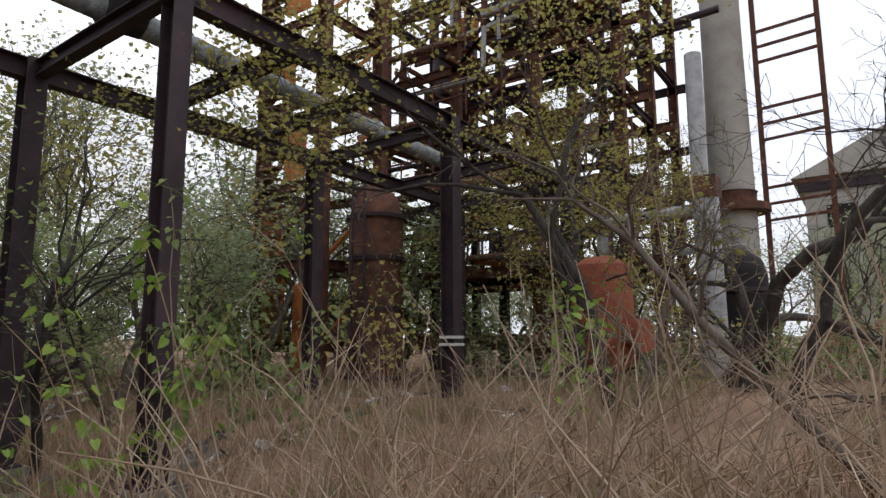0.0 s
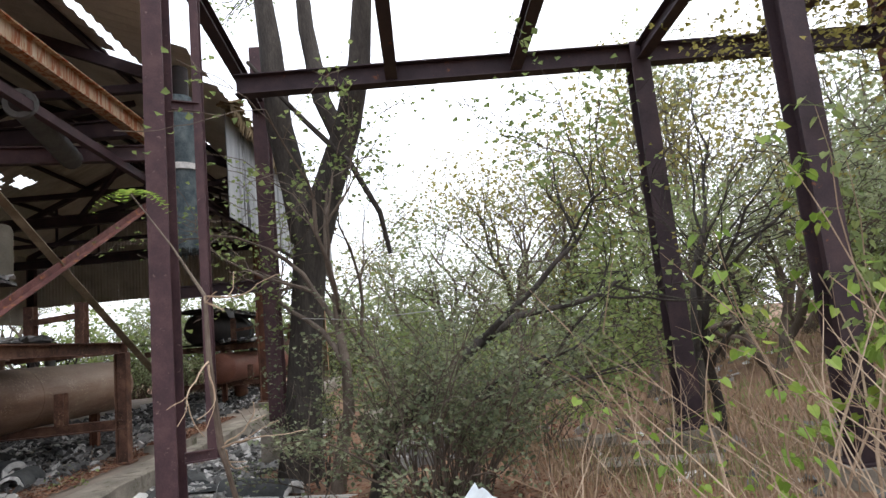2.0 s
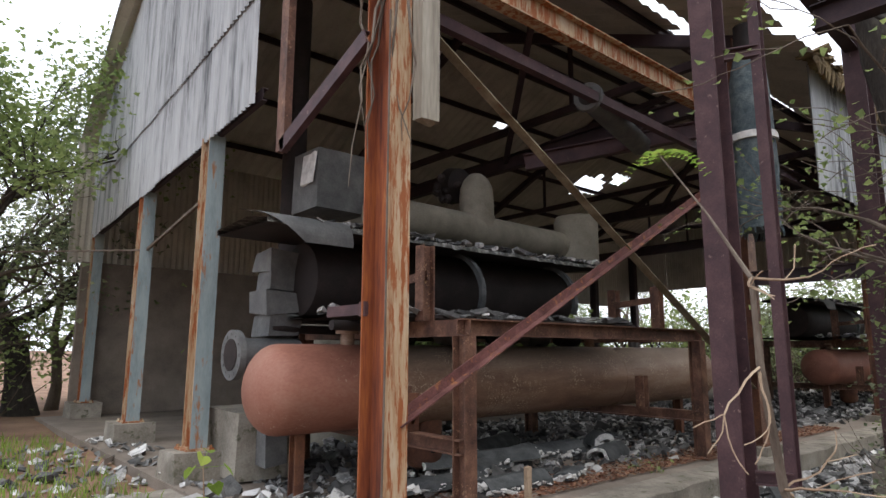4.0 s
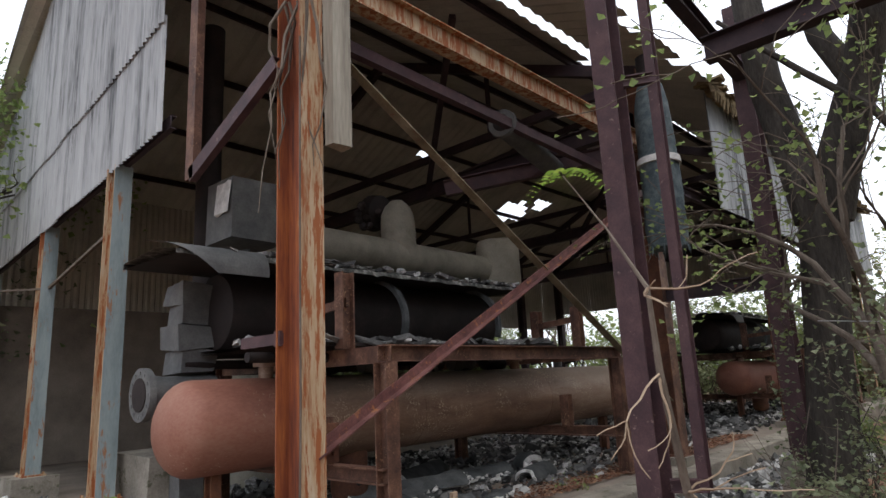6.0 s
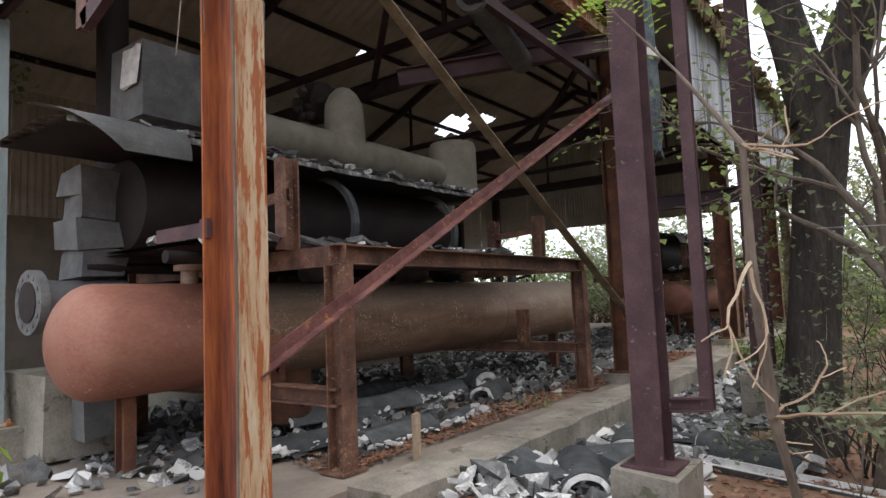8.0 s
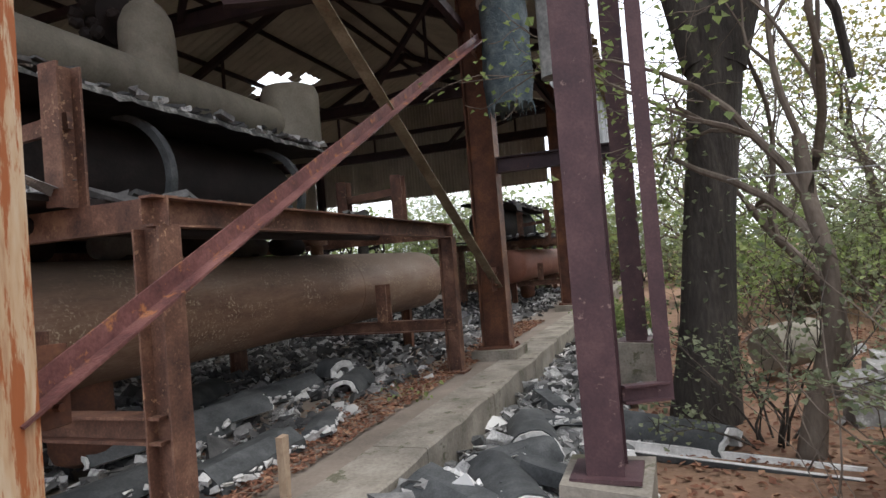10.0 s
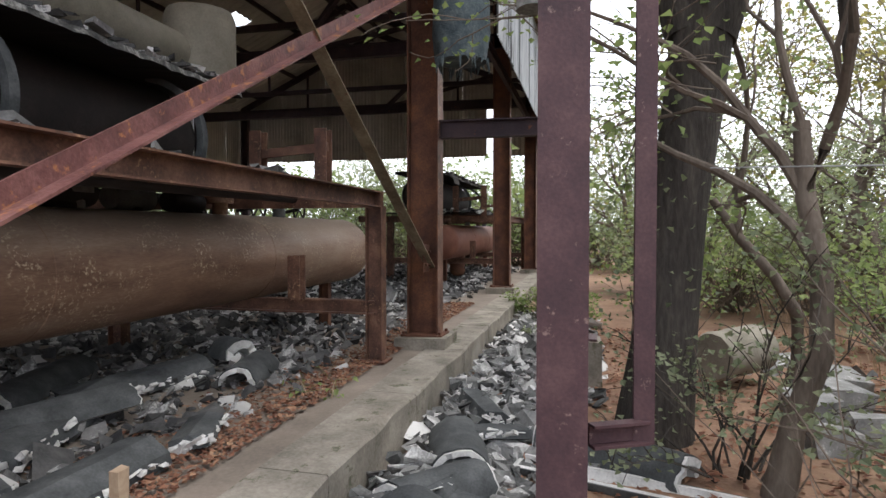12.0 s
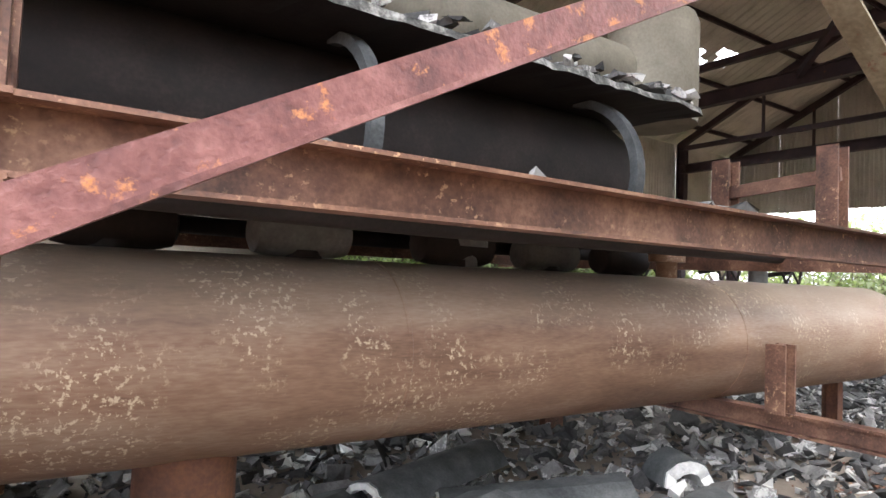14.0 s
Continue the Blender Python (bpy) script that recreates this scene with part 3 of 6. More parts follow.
# ---- the two tanks on their frames ----
def tank(x0, x1, y, z, r, mats, label):
    ob = thing("storage_tank", None, None, label, "tank", group="horizontal tanks")
    ln = x0 - x1
    dome = [(.30 * (1 - math.cos(a)), r * math.sin(a)) for a in [math.pi / 2 * i / 8 for i in range(9)]]
    prof = [(t, max(.004, q)) for t, q in dome]
    n = 18
    for i in range(1, n):
        t = .30 + (ln - .6) * i / n
        prof.append((t, r))
        if i % 6 == 0:
            prof += [(t + .004, r + .004), (t + .02, r + .004), (t + .024, r)]
    prof += [(ln - t, max(.004, q)) for t, q in reversed(dome)]
    s = Shape().lathe((x0, y, z), (x1, y, z), prof, 40)
    for i, f in enumerate(s.f):
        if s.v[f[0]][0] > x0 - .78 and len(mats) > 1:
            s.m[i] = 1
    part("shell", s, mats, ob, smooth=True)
    for k, dx in enumerate((1.1, 3.6, 5.4, 6.6)):
        xx = x0 - dx
        q = Shape().lathe((xx, y, z + r - .03), (xx, y, z + r + .2), [(0, .075), (.14, .075), (.14, .13), (.19, .13)], 14)
        part("nozzle", q, GREY_BOX if k % 2 else TANK, ob, "short flanged nozzle on top", smooth=True)
    q = Shape().lathe((x0 - 2.17, y, z - r + .05), (x0 - 2.17, y, .05), [(0, .21), (.44, .21), (.52, .18), (.56, .1), (.57, .02)], 20)
    part("sump", q, STEEL_BROWN, ob, "rusted round sump beneath the tank", smooth=True)
    # black disc on the sump; the hole's inner shade is its colour
    part("drain_hole", Shape().lathe((x0 - 2.14, y + .205, .32), (x0 - 2.14, y + .222, .32), [(0, .04), (.012, .04)], 12), TAR, ob, "dark drain hole")
    for dx in (.55, ln - .8):
        part("support_leg", Shape().sweep(i_profile(.14, .1), (x0 - dx, y, 0.0), (x0 - dx, y, z - r + .02)), STEEL_BROWN, ob)
    return ob


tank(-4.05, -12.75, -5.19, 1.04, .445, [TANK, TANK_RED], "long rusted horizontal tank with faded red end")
tank(-18.6, -26.2, -5.19, 1.04, .445, [TANK_RED], "second red-brown horizontal tank farther along the shed")


def table_frame(x0, x1, ya, yb, h):
    ob = thing("steel_frame", None, None, "rusted red steel frame standing over the tank", "frame", group="tank frames")
    for x in (x0, x1):
        for y in (ya, yb):
            s = Shape().sweep(i_profile(.17, .15, .012, .01), (x, y, .0), (x, y, h - .16), (0, 1, 0))
            s.box((x, y, .01), (.26, .26, .02))
            part("leg", s, STEEL_RED, ob)
        part("side_beam", Shape().sweep(c_profile(.16, .08), (x, ya + .08, h - .08), (x, yb - .9, h - .08)), STEEL_RED, ob)
        part("low_beam", Shape().sweep(i_profile(.14, .13), (x, ya, .55), (x, yb, .55)), STEEL_RED, ob, "low cross beam under the tank")
        for y in (-4.25, -4.98):
            part("upstand", Shape().sweep(i_profile(.15, .13), (x + .03, y, h), (x + .03, y, h + (.76 if x == x0 else .64)), (1, 0, 0)), STEEL_RED, ob, "short upright cut off at the top")
        part("tie_bar", Shape().sweep(rect(.03, .09), (x + .03, -4.2, h + .46), (x + .03, -5.0, h + .40)), STEEL_RED, ob)
        part("stop", Shape().sweep(i_profile(.14, .13), (x + .1, -4.52, .62), (x + .1, -4.52, 1.07), (1, 0, 0)), STEEL_RED, ob, "short upright stop beside the tank")
    for y in (ya, yb):
        part("long_beam", Shape().sweep(c_profile(.155, .085, side=(1 if y == ya else -1)), (x0 + .08, y - .02, h - .0775), (x1 - .08, y - .02, h - .0775)), STEEL_RED, ob)
    part("mid_beam", Shape().sweep(c_profile(.14, .07), (x0, -5.3, h - .3), (x1, -5.3, h - .3)), STEEL_BROWN, ob)
    return ob


table_frame(-5.49, -9.86, -3.7, -6.75, 1.715)
table_frame(-19.6, -24.0, -3.7, -6.75, 1.715)


# ---- burnt drum, straps and lagging on the frame ----
def burnt_drum(dx=0.0):
    ob = thing("burnt_drum", None, None, "black burnt-out drum under crumbling insulation", "drum", group="burnt drums")
    x0, x1 = -4.35 + dx, -9.5 + dx
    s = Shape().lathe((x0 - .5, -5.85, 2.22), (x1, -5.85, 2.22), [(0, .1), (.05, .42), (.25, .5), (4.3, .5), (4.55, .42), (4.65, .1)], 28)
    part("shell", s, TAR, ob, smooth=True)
    for sx in (-6.9 + dx, -8.74 + dx):
        q = Shape()
        arc = [(sx, -5.55 + .66 * math.cos(a), 2.12 + .56 * math.sin(a)) for a in [radians(d) for d in range(80, -25, -9)]]
        for i, p in enumerate(arc):
            t = (Vector(arc[min(i + 1, len(arc) - 1)]) - Vector(arc[max(i - 1, 0)])).normalized()
            nrm = t.cross(Vector((1, 0, 0)))
            q.v += [tuple(Vector(p) + Vector((dx_, 0, 0)) + nrm * dn) for dx_, dn in ((-.035, -.03), (.035, -.03), (.035, .03), (-.035, .03))]
        for i in range(len(arc) - 1):
            for k in range(4):
                a, b = i * 4 + k, i * 4 + (k + 1) % 4
                q.f.append((a, b, b + 4, a + 4)); q.m.append(0)
        part("strap", q, SHELLM, ob, "curved steel strap standing proud of the drum")
    rng = random.Random(21)
    e = Shape()
    n = 60
    for i in range(n + 1):
        x = x0 + .3 + (x1 - x0 - .3) * i / n
        w = .03 * noise.noise((x * 3, 0, 1)) + .03 * noise.noise((x * 9, 4, 1))
        t = .05 + .03 * noise.noise((x * 4, 2, 2))
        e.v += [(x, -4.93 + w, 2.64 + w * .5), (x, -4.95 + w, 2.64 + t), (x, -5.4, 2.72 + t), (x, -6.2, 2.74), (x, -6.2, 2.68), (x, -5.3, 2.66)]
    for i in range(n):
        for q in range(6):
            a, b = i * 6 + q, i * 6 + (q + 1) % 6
            # back and underside faces take the near-black second material
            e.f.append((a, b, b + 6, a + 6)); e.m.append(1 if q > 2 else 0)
    part("lagging", e, [CRUST, TAR], ob, "ragged grey-white insulation ledge, near-black beneath")
    c = Shape()
    for k in range(150):
        x, y = rng.uniform(x1, x0 - .2), rng.uniform(-5.3, -4.93)
        c.box((0, 0, 0), (rng.uniform(.04, .2), rng.uniform(.04, .13), rng.uniform(.015, .05)), Matrix.Translation((x, y, 2.73 + rng.uniform(0, .03))) @ pose(0, 0, 0, rng.uniform(-20, 20), rng.uniform(-20, 20), rng.uniform(0, 180)), jitter=.015, rng=rng)
    lo = Shape()
    for k in range(170):
        x, y = rng.uniform(x1, x0 - .5), rng.uniform(-5.4, -4.2)
        lo.box((0, 0, 0), (rng.uniform(.06, .4), rng.uniform(.04, .16), rng.uniform(.015, .05)), Matrix.Translation((x, y, 1.79 + rng.uniform(0, .05))) @ pose(0, 0, 0, rng.uniform(-15, 15), rng.uniform(-15, 15), rng.uniform(-40, 40)), jitter=.02, rng=rng)
    part("debris", c, RUBBLE, ob, "loose flakes of insulation")
    part("fallen_debris", lo, RUBBLE, ob, "burnt insulation lying on the frame")
    tray = Shape()
    for i in range(19):
        x = x0 - .4 + (x1 - x0 + .6) * i / 18
        tray.v += [(x, -4.3 + .05 * noise.noise((x * 2, 1, 1)), 1.75), (x, -6.7, 1.76), (x, -6.7, 1.79), (x, -4.3 + .05 * noise.noise((x * 2, 1, 1)), 1.785)]
    for i in range(18):
        for q in range(4):
            a, b = i * 4 + q, i * 4 + (q + 1) % 4
            tray.f.append((a, b, b + 4, a + 4)); tray.m.append(0)
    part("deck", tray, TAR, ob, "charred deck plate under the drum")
    flap = Shape()
    for i in range(13):
        a = radians(100 - i * 9)
        flap.v += [(x0 + .55 - .05 * i, -5.0 + .2 * math.cos(a), 2.5 + .25 * math.sin(a)), (x0 - .6, -5.0 + .2 * math.cos(a), 2.5 + .25 * math.sin(a))]
    for i in range(12):
        flap.f.append((i * 2, i * 2 + 1, i * 2 + 3, i * 2 + 2)); flap.m.append(0)
    fo = part("flap", flap, GREY_BOX, ob, "curled sheet of cladding")
    return ob


burnt_drum()
burnt_drum(-14.2)


def dusty_duct():
    ob = thing("insulated_duct", None, None, "dust-brown insulated duct with an upturned elbow", "duct")
    part("run", Shape().lathe((-5.75, -5.7, 3.14), (-9.75, -5.7, 3.1), [(0, .2), (.02, .225), (3.96, .225), (4.0, .21)], 26), DUST, ob, smooth=True)
    part("riser", Shape().lathe((-7.62, -5.72, 3.1), (-7.62, -5.76, 4.0), [(0, .25), (.5, .25), (.66, .235), (.78, .18), (.86, .1), (.88, .01)], 24), DUST, ob, "domed riser on the duct", smooth=True)
    part("collar", Shape().lathe((-7.6, -6.05, 3.86), (-7.58, -6.35, 3.9), [(0, .2), (.02, .26), (.2, .28), (.28, .2)], 18), TAR, ob, "sooty collar behind the riser", smooth=True)
    vrng = random.Random(61)
    for k in range(9):
        a = vrng.uniform(0, 6.28)
        p = Vector((-7.25 + .1 * vrng.gauss(0, 1), -6.0 + .16 * math.cos(a), 3.72 + .13 * math.sin(a)))
        part("valve_lug", Shape().lathe(p, p + Vector((vrng.gauss(0, .06), vrng.gauss(0, .06), vrng.uniform(-.14, .14))), [(0, .03), (.02, .06), (.09, .055), (.12, .02)], 8), TAR, ob, "sooty valve lump on the elbow")
    part("end_cap", Shape().lathe((-9.75, -5.6, 2.72), (-9.75, -5.6, 3.62), [(0, .36), (.8, .36), (.88, .33)], 24), DUST, ob, smooth=True)
    return ob


dusty_duct()
bx_ = Shape().box((-5.45, -6.2, 3.5), (.72, .6, .74), jitter=.02, rng=random.Random(3))
cab = thing("control_box", bx_, GREY_BOX, "dented grey machine housing with torn white lining", "housing")
part("lining", Shape().box((-5.08, -6.05, 3.62), (.01, .3, .36), jitter=.03, rng=random.Random(9)), SHELLW, cab, "torn white lining")
vt = Shape().tube([(-5.35, -7.0, 0.0), (-5.35, -7.0, 4.6), (-5.37, -7.02, 6.4)], .16, 14)
thing("vent_pipe", vt, TAR, "black vertical vent pipe in the shed", "pipe", smooth=True)
bigv = Shape().lathe((-7.2, -8.4, .0), (-7.2, -8.4, 5.0), [(0, .9), (4.0, .9), (4.4, .75), (4.6, .4), (4.65, .02)], 26)
thing("tall_vessel", bigv, DUST, "dusty dark vessel standing in the shed", "vessel", smooth=True)
pe = Shape().lathe((-7.55, -3.7, 4.5), (-9.3, -4.1, 4.4), [(0, .12), (0, .18), (.05, .19), (.1, .15), (1.9, .15)], 18)
thing("cut_pipe", pe, GREY_BOX, "grey pipe end with a broken collar", "pipe", smooth=True)
# black disc over the closed pipe end, coloured as its unlit inside
part("bore", Shape().lathe((-7.545, -3.697, 4.502), (-7.58, -3.707, 4.499), [(0, .115), (.02, .115)], 18), TAR, bpy.data.objects["cut_pipe"], "dark pipe mouth")


def valve():
    ob = thing("flanged_valve", None, None, "grey cast valve with an open bolted flange", "valve")
    part("flange", Shape().lathe((-4.2, -6.0, 1.37), (-4.28, -6.0, 1.37), [(0, .17), (0, .27), (.07, .27), (.07, .17)], 24), GREY_BOX, ob, smooth=True)
    # flat black disc in place of a bore; the shade inside is painted
    part("bore", Shape().lathe((-4.19, -6.0, 1.37), (-4.24, -6.0, 1.37), [(0, .17), (.04, .17)], 24), TAR, ob, "dark bore")
    part("neck", Shape().lathe((-4.27, -6.0, 1.37), (-5.0, -6.0, 1.37), [(0, .2), (.15, .18), (.7, .19)], 20), GREY_BOX, ob, smooth=True)
    for k in range(12):
        a = 2 * math.pi * k / 12
        part("bolt", Shape().lathe((-4.19, -6.0 + .22 * math.cos(a), 1.37 + .22 * math.sin(a)), (-4.3, -6.0 + .22 * math.cos(a), 1.37 + .22 * math.sin(a)), [(0, .02), (.1, .02)], 6), GREY_BOX, ob)
    rng = random.Random(8)
    for k, (z, w) in enumerate(((1.7, .4), (1.95, .46), (2.2, .36), (2.42, .42))):
        part("body", Shape().box((-4.75, -6.05, z), (w, w, .24), jitter=.03, rng=rng), GREY_BOX, ob, "stacked grey valve body")
    part("stem", Shape().box((-4.7, -6.0, .7), (.26, .3, 1.0), jitter=.02, rng=rng), GREY_BOX, ob)


valve()
cb = Shape().box((-4.75, -6.6, .38), (.75, 1.0, .74), jitter=.025, rng=random.Random(6))
thing("concrete_block", cb, CONCRETE, "grey concrete machine footing block", "block")


def handwheel(x, y, z):
    ob = thing("handwheel", None, None, "dark valve handwheel above the tank", "handwheel", group="handwheels")
    r = .17
    ring = [(x + r * math.cos(a), y, z + r * math.sin(a)) for a in [2 * math.pi * i / 20 for i in range(21)]]
    part("rim", Shape().tube(ring, .016, 6, caps=False), TAR, ob)
    for k in range(4):
        a = math.pi / 4 + math.pi / 2 * k
        part("spoke", Shape().tube([(x, y, z), (x + r * math.cos(a), y, z + r * math.sin(a))], .012, 5), TAR, ob)
    part("stem", Shape().tube([(x, y, z), (x, y - .3, z - .05)], .025, 8), TAR, ob)


for p in ((-10.9, -5.6, 1.62), (-12.0, -5.6, 1.62), (-10.2, -5.9, 1.6)):
    handwheel(*p)


def under_gear():
    """Fittings slung between frame and tank."""
    rng = random.Random(12)
    for k, x in enumerate((-5.9, -6.7, -7.6, -8.5, -9.3)):
        ob = thing("pipe_fitting", None, None, "sooty flanged fitting slung under the burnt drum", "fitting", group="fittings under the drum")
        y = -5.3 + rng.uniform(-.2, .2)
        part("body", Shape().lathe((x + .25, y, 1.6), (x - .25, y, 1.6), [(0, .06), (.02, .1), (.15, .13), (.35, .13), (.48, .1), (.5, .06)], 14), GREY_BOX if k % 2 else TAR, ob, smooth=True)
        part("flange", Shape().lathe((x, y, 1.48), (x, y, 1.74), [(0, .06), (.0, .11), (.04, .11), (.04, .06), (.26, .06)], 14), TAR, ob, smooth=True)
    for y in (-4.6, -5.9):
        thing("pipe", Shape().tube([(-4.6, y, 1.66), (-7, y, 1.64), (-10.4, y, 1.66)], .05, 10), TAR, "black thin pipe running under the deck", "pipe", group="deck pipes", smooth=True)


under_gear()

# lagged vertical pipe on the second column
lp = thing("lagged_pipe", None, None, "pipe end wrapped in torn blue-grey lagging", "pipe")
rng = random.Random(31)
pts = [(-10.35, -2.92, 5.6 - .28 * i) for i in range(10)]
part("lagging", Shape().tube(pts, [.2, .24, .27, .27, .28, .28, .29, .29, .3, .27], 18, wob=.05, rng=rng), TEAL_LAG, lp, smooth=True)
part("collar", Shape().lathe((-10.35, -2.92, 4.34), (-10.35, -2.92, 4.46), [(0, .29), (0, .32), (.1, .31), (.1, .27)], 20), SHELLW, lp, "pale split collar", smooth=True)
part("core", Shape().tube([(-10.35, -2.92, 5.2), (-10.35, -2.92, 6.1)], .16, 14), TAR, lp, smooth=True)
fr = Shape()
for k in range(40):
    a, d = rng.uniform(0, 6.28), rng.uniform(.05, .16)
    p = Vector((-10.35 + .27 * math.cos(a), -2.92 + .27 * math.sin(a), 3.1))
    fr.tube([p, p + Vector((rng.uniform(-.03, .03), rng.uniform(-.03, .03), -d))], [.02, .004], 4)
tagged(part("frayed_edge", fr, TEAL_LAG, lp, "frayed lower edge"), kind="stuff")

# second thin lagged pipe by the tall posts
thing("lagged_pipe", Shape().tube([(-6.86, -1.84, 6.5), (-6.88, -1.85, 5.0), (-6.86, -1.86, 3.6), (-6.88, -1.85, 2.35)], [.05, .055, .075, .09], 12, wob=.06, rng=rng), PIPE_LAG, "grey lagged pipe hanging beside the posts", "pipe", smooth=True)


# ---- open pipe-rack structure ----
def rack_post(x, y, z0, z1, w=.26, d=.26, mat=STEEL_DARK, label="dark steel pipe-rack post", plinth=True, rungs=()):
    ob = thing("rack_post", None, None, label, "post", group="pipe rack posts")
    part("shaft", Shape().sweep(i_profile(d, w), (x, y, z0), (x, y, z1), (1, 0, 0)), mat, ob)
    part("base_plate", Shape().box((x, y, z0 + .012), (w + .14, d + .14, .025)), mat, ob)
    if plinth:
        g = ground_z(x, y)
        part("plinth", Shape().box((x, y, (z0 + g - .3) / 2), (.5, .5, z0 - g + .3), jitter=.03, rng=random.Random(int(x * 7))), CONCRETE, ob, "rough concrete plinth")
    return ob


rack_post(-6.52, -1.7, .05, 6.6, .2, .23, STEEL_PURPLE, "purple-brown steel post on a base plate")
rack_post(-10.9, -1.73, .14, 6.6, .24, .28, STEEL_PURPLE, "purple-brown steel post on a concrete plinth")
rack_post(-5.52, 4.12, .05, 5.25, .22, .24)
rack_post(-8.62, 4.02, -.1, 5.1)
pb = rack_post(-5.52, 9.3, .3, 5.25)
for z in (1.32, 1.44):
    part("band", Shape().box((-5.52, 9.3, z), (.3, .3, .045)), SHELLW, pb, "pale painted band")
rack_post(-8.62, 9.1, .3, 5.1)
rack_post(-5.52, 14.3, .3, 5.25)
rack_post(-8.62, 14.3, .3, 5.1)
sp = Shape().sweep(i_profile(.085, .085, .01, .008), (-6.7, -1.37, .42), (-6.7, -1.37, 6.6), (1, 0, 0))
ob = thing("hanging_post", sp, STEEL_PURPLE, "slim purple post tied by rungs to a bigger one", "post")
for z in (.47, 3.9, 5.3):
    part("rung", Shape().sweep(c_profile(.1, .06), (-6.58, -1.6, z), (-6.7, -1.37, z)), STEEL_PURPLE, ob)
beam("rack_beam", (-10.85, -3.3, 2.47), (-10.9, -1.6, 2.47), i_profile(.2, .14), STEEL_DARK, "dark steel beam from the shed column to the post", "rack beams")
beam("rack_beam", (-5.52, 1.2, 5.1), (-5.52, 14.5, 5.1), i_profile(.3, .2), STEEL_DARK, "dark riveted beam along the pipe rack", "rack beams")
beam("rack_beam", (-8.62, -1.5, 4.95), (-8.62, 14.5, 4.95), i_profile(.28, .2), STEEL_DARK, "dark riveted beam along the pipe rack", "rack beams")
for yy in (.6, 2.3, 4.05, 5.75, 7.45, 9.2, 11.8, 14.3):
    beam("rack_cross_beam", (-5.6 if yy > 1 else -6.4, yy, 5.06), (-8.54, yy, 4.95), i_profile(.22, .16), STEEL_DARK, "dark cross beam of the pipe rack", "rack cross beams")
beam("rack_cross_beam", (-10.9, -1.73, 5.5), (-6.58, -1.7, 5.9), i_profile(.22, .16), STEEL_DARK, "dark cross beam above the posts", "rack cross beams")
rp = thing("overhead_pipe", None, None, "grey mildewed lagged pipe lying on the rack", "pipe")
part("lagging", Shape().tube([(-7.0, 1.6, 5.42), (-7.1, 3.4, 5.42), (-7.2, 6, 5.4), (-7.35, 9.4, 5.4), (-7.45, 12.5, 5.36)], [.16, .165, .165, .165, .16], 14, wob=.04, rng=rng), PIPE_LAG, rp, smooth=True)
for yy in (2.4, 3.1, 5.4, 8.0, 9.4):
    part("band", Shape().lathe((-7.0 - .037 * yy, yy, 5.415), (-7.0 - .037 * yy, yy + .1, 5.413), [(0, .165), (0, .185), (.1, .185), (.1, .165)], 14), SILVER, rp, smooth=True)
part("torn_patch", Shape().tube([(-7.12, 4.1, 5.44), (-7.14, 4.6, 5.46)], [.27, .24], 10, wob=.2, rng=rng), TAR, rp, "torn blackened lagging")


# ---- background plant: vessels, towers and racks ----
vs = thing("upright_vessel", None, None, "orange-red rusted upright vessel on legs", "vessel")
VX, VY = -3.82, 11.75
part("shell", Shape().lathe((VX, VY, .75), (VX, VY, 2.95), [(0, .05), (.06, .32), (.2, .5), (.35, .56), (1.75, .56), (1.98, .5), (2.12, .3), (2.18, .05)], 28), VESSEL, vs, smooth=True)
part("side_nozzle", Shape().lathe((VX + .45, VY - .15, 1.45), (VX + .95, VY - .3, 1.45), [(0, .2), (.3, .2), (.3, .3), (.42, .3), (.42, .05)], 18), VESSEL, vs, smooth=True)
part("manhole", Shape().lathe((VX - .2, VY - .5, 2.2), (VX - .22, VY - .62, 2.2), [(0, .09), (.08, .09)], 14), TAR, vs)
for a in (.6, 2.2, 3.8, 5.4):
    part("leg", Shape().sweep(l_profile(.09), (VX + .45 * math.cos(a), VY + .45 * math.sin(a), -.15), (VX + .45 * math.cos(a), VY + .45 * math.sin(a), 1.0)), STEEL_BROWN, vs)

sl = thing("lagged_riser", None, None, "dull silver lagged vertical pipe with stains", "pipe")
part("lower_run", Shape().tube([(-2.75, 16.0, -.1 + .6 * i) for i in range(9)], .3, 18, wob=.02, rng=random.Random(2)), SILVER, sl, smooth=True)
part("upper_run", Shape().tube([(-2.85, 16.05, 5.1 + .8 * i) for i in range(5)], .2, 16, wob=.02, rng=random.Random(3)), SILVER, sl, smooth=True)
part("valve_box", Shape().box((-2.8, 16.0, 4.9), (.7, .7, .5)), STEEL_BROWN, sl)
part("port", Shape().lathe((-2.85, 15.72, 2.2), (-2.87, 15.6, 2.2), [(0, .1), (.1, .1)], 12), TAR, sl)
stk = thing("stack", None, None, "tall beige stained exhaust stack", "stack")
part("shaft", Shape().tube([(-3.3, 23.2, -.1), (-3.3, 23.2, 5.6), (-3.3, 23.2, 11), (-3.3, 23.2, 19)], [.75, .72, .66, .62], 22), CREAM_WALL, stk, smooth=True)
part("collar", Shape().lathe((-3.3, 23.2, 5.5), (-3.3, 23.2, 6.3), [(0, .8), (0, 1.15), (.25, 1.15), (.25, .75), (.7, .75), (.7, .8)], 22), STEEL_BROWN, stk, smooth=True)
lt = thing("ladder_tower", None, None, "rusted ladder tower beside the stack", "tower")
for dx in (0, 1.9):
    part("stile", Shape().sweep(rect(.16, .16), (-2.3 + dx, 23.4, 0), (-2.3 + dx, 23.4, 18)), STEEL_BROWN, lt)
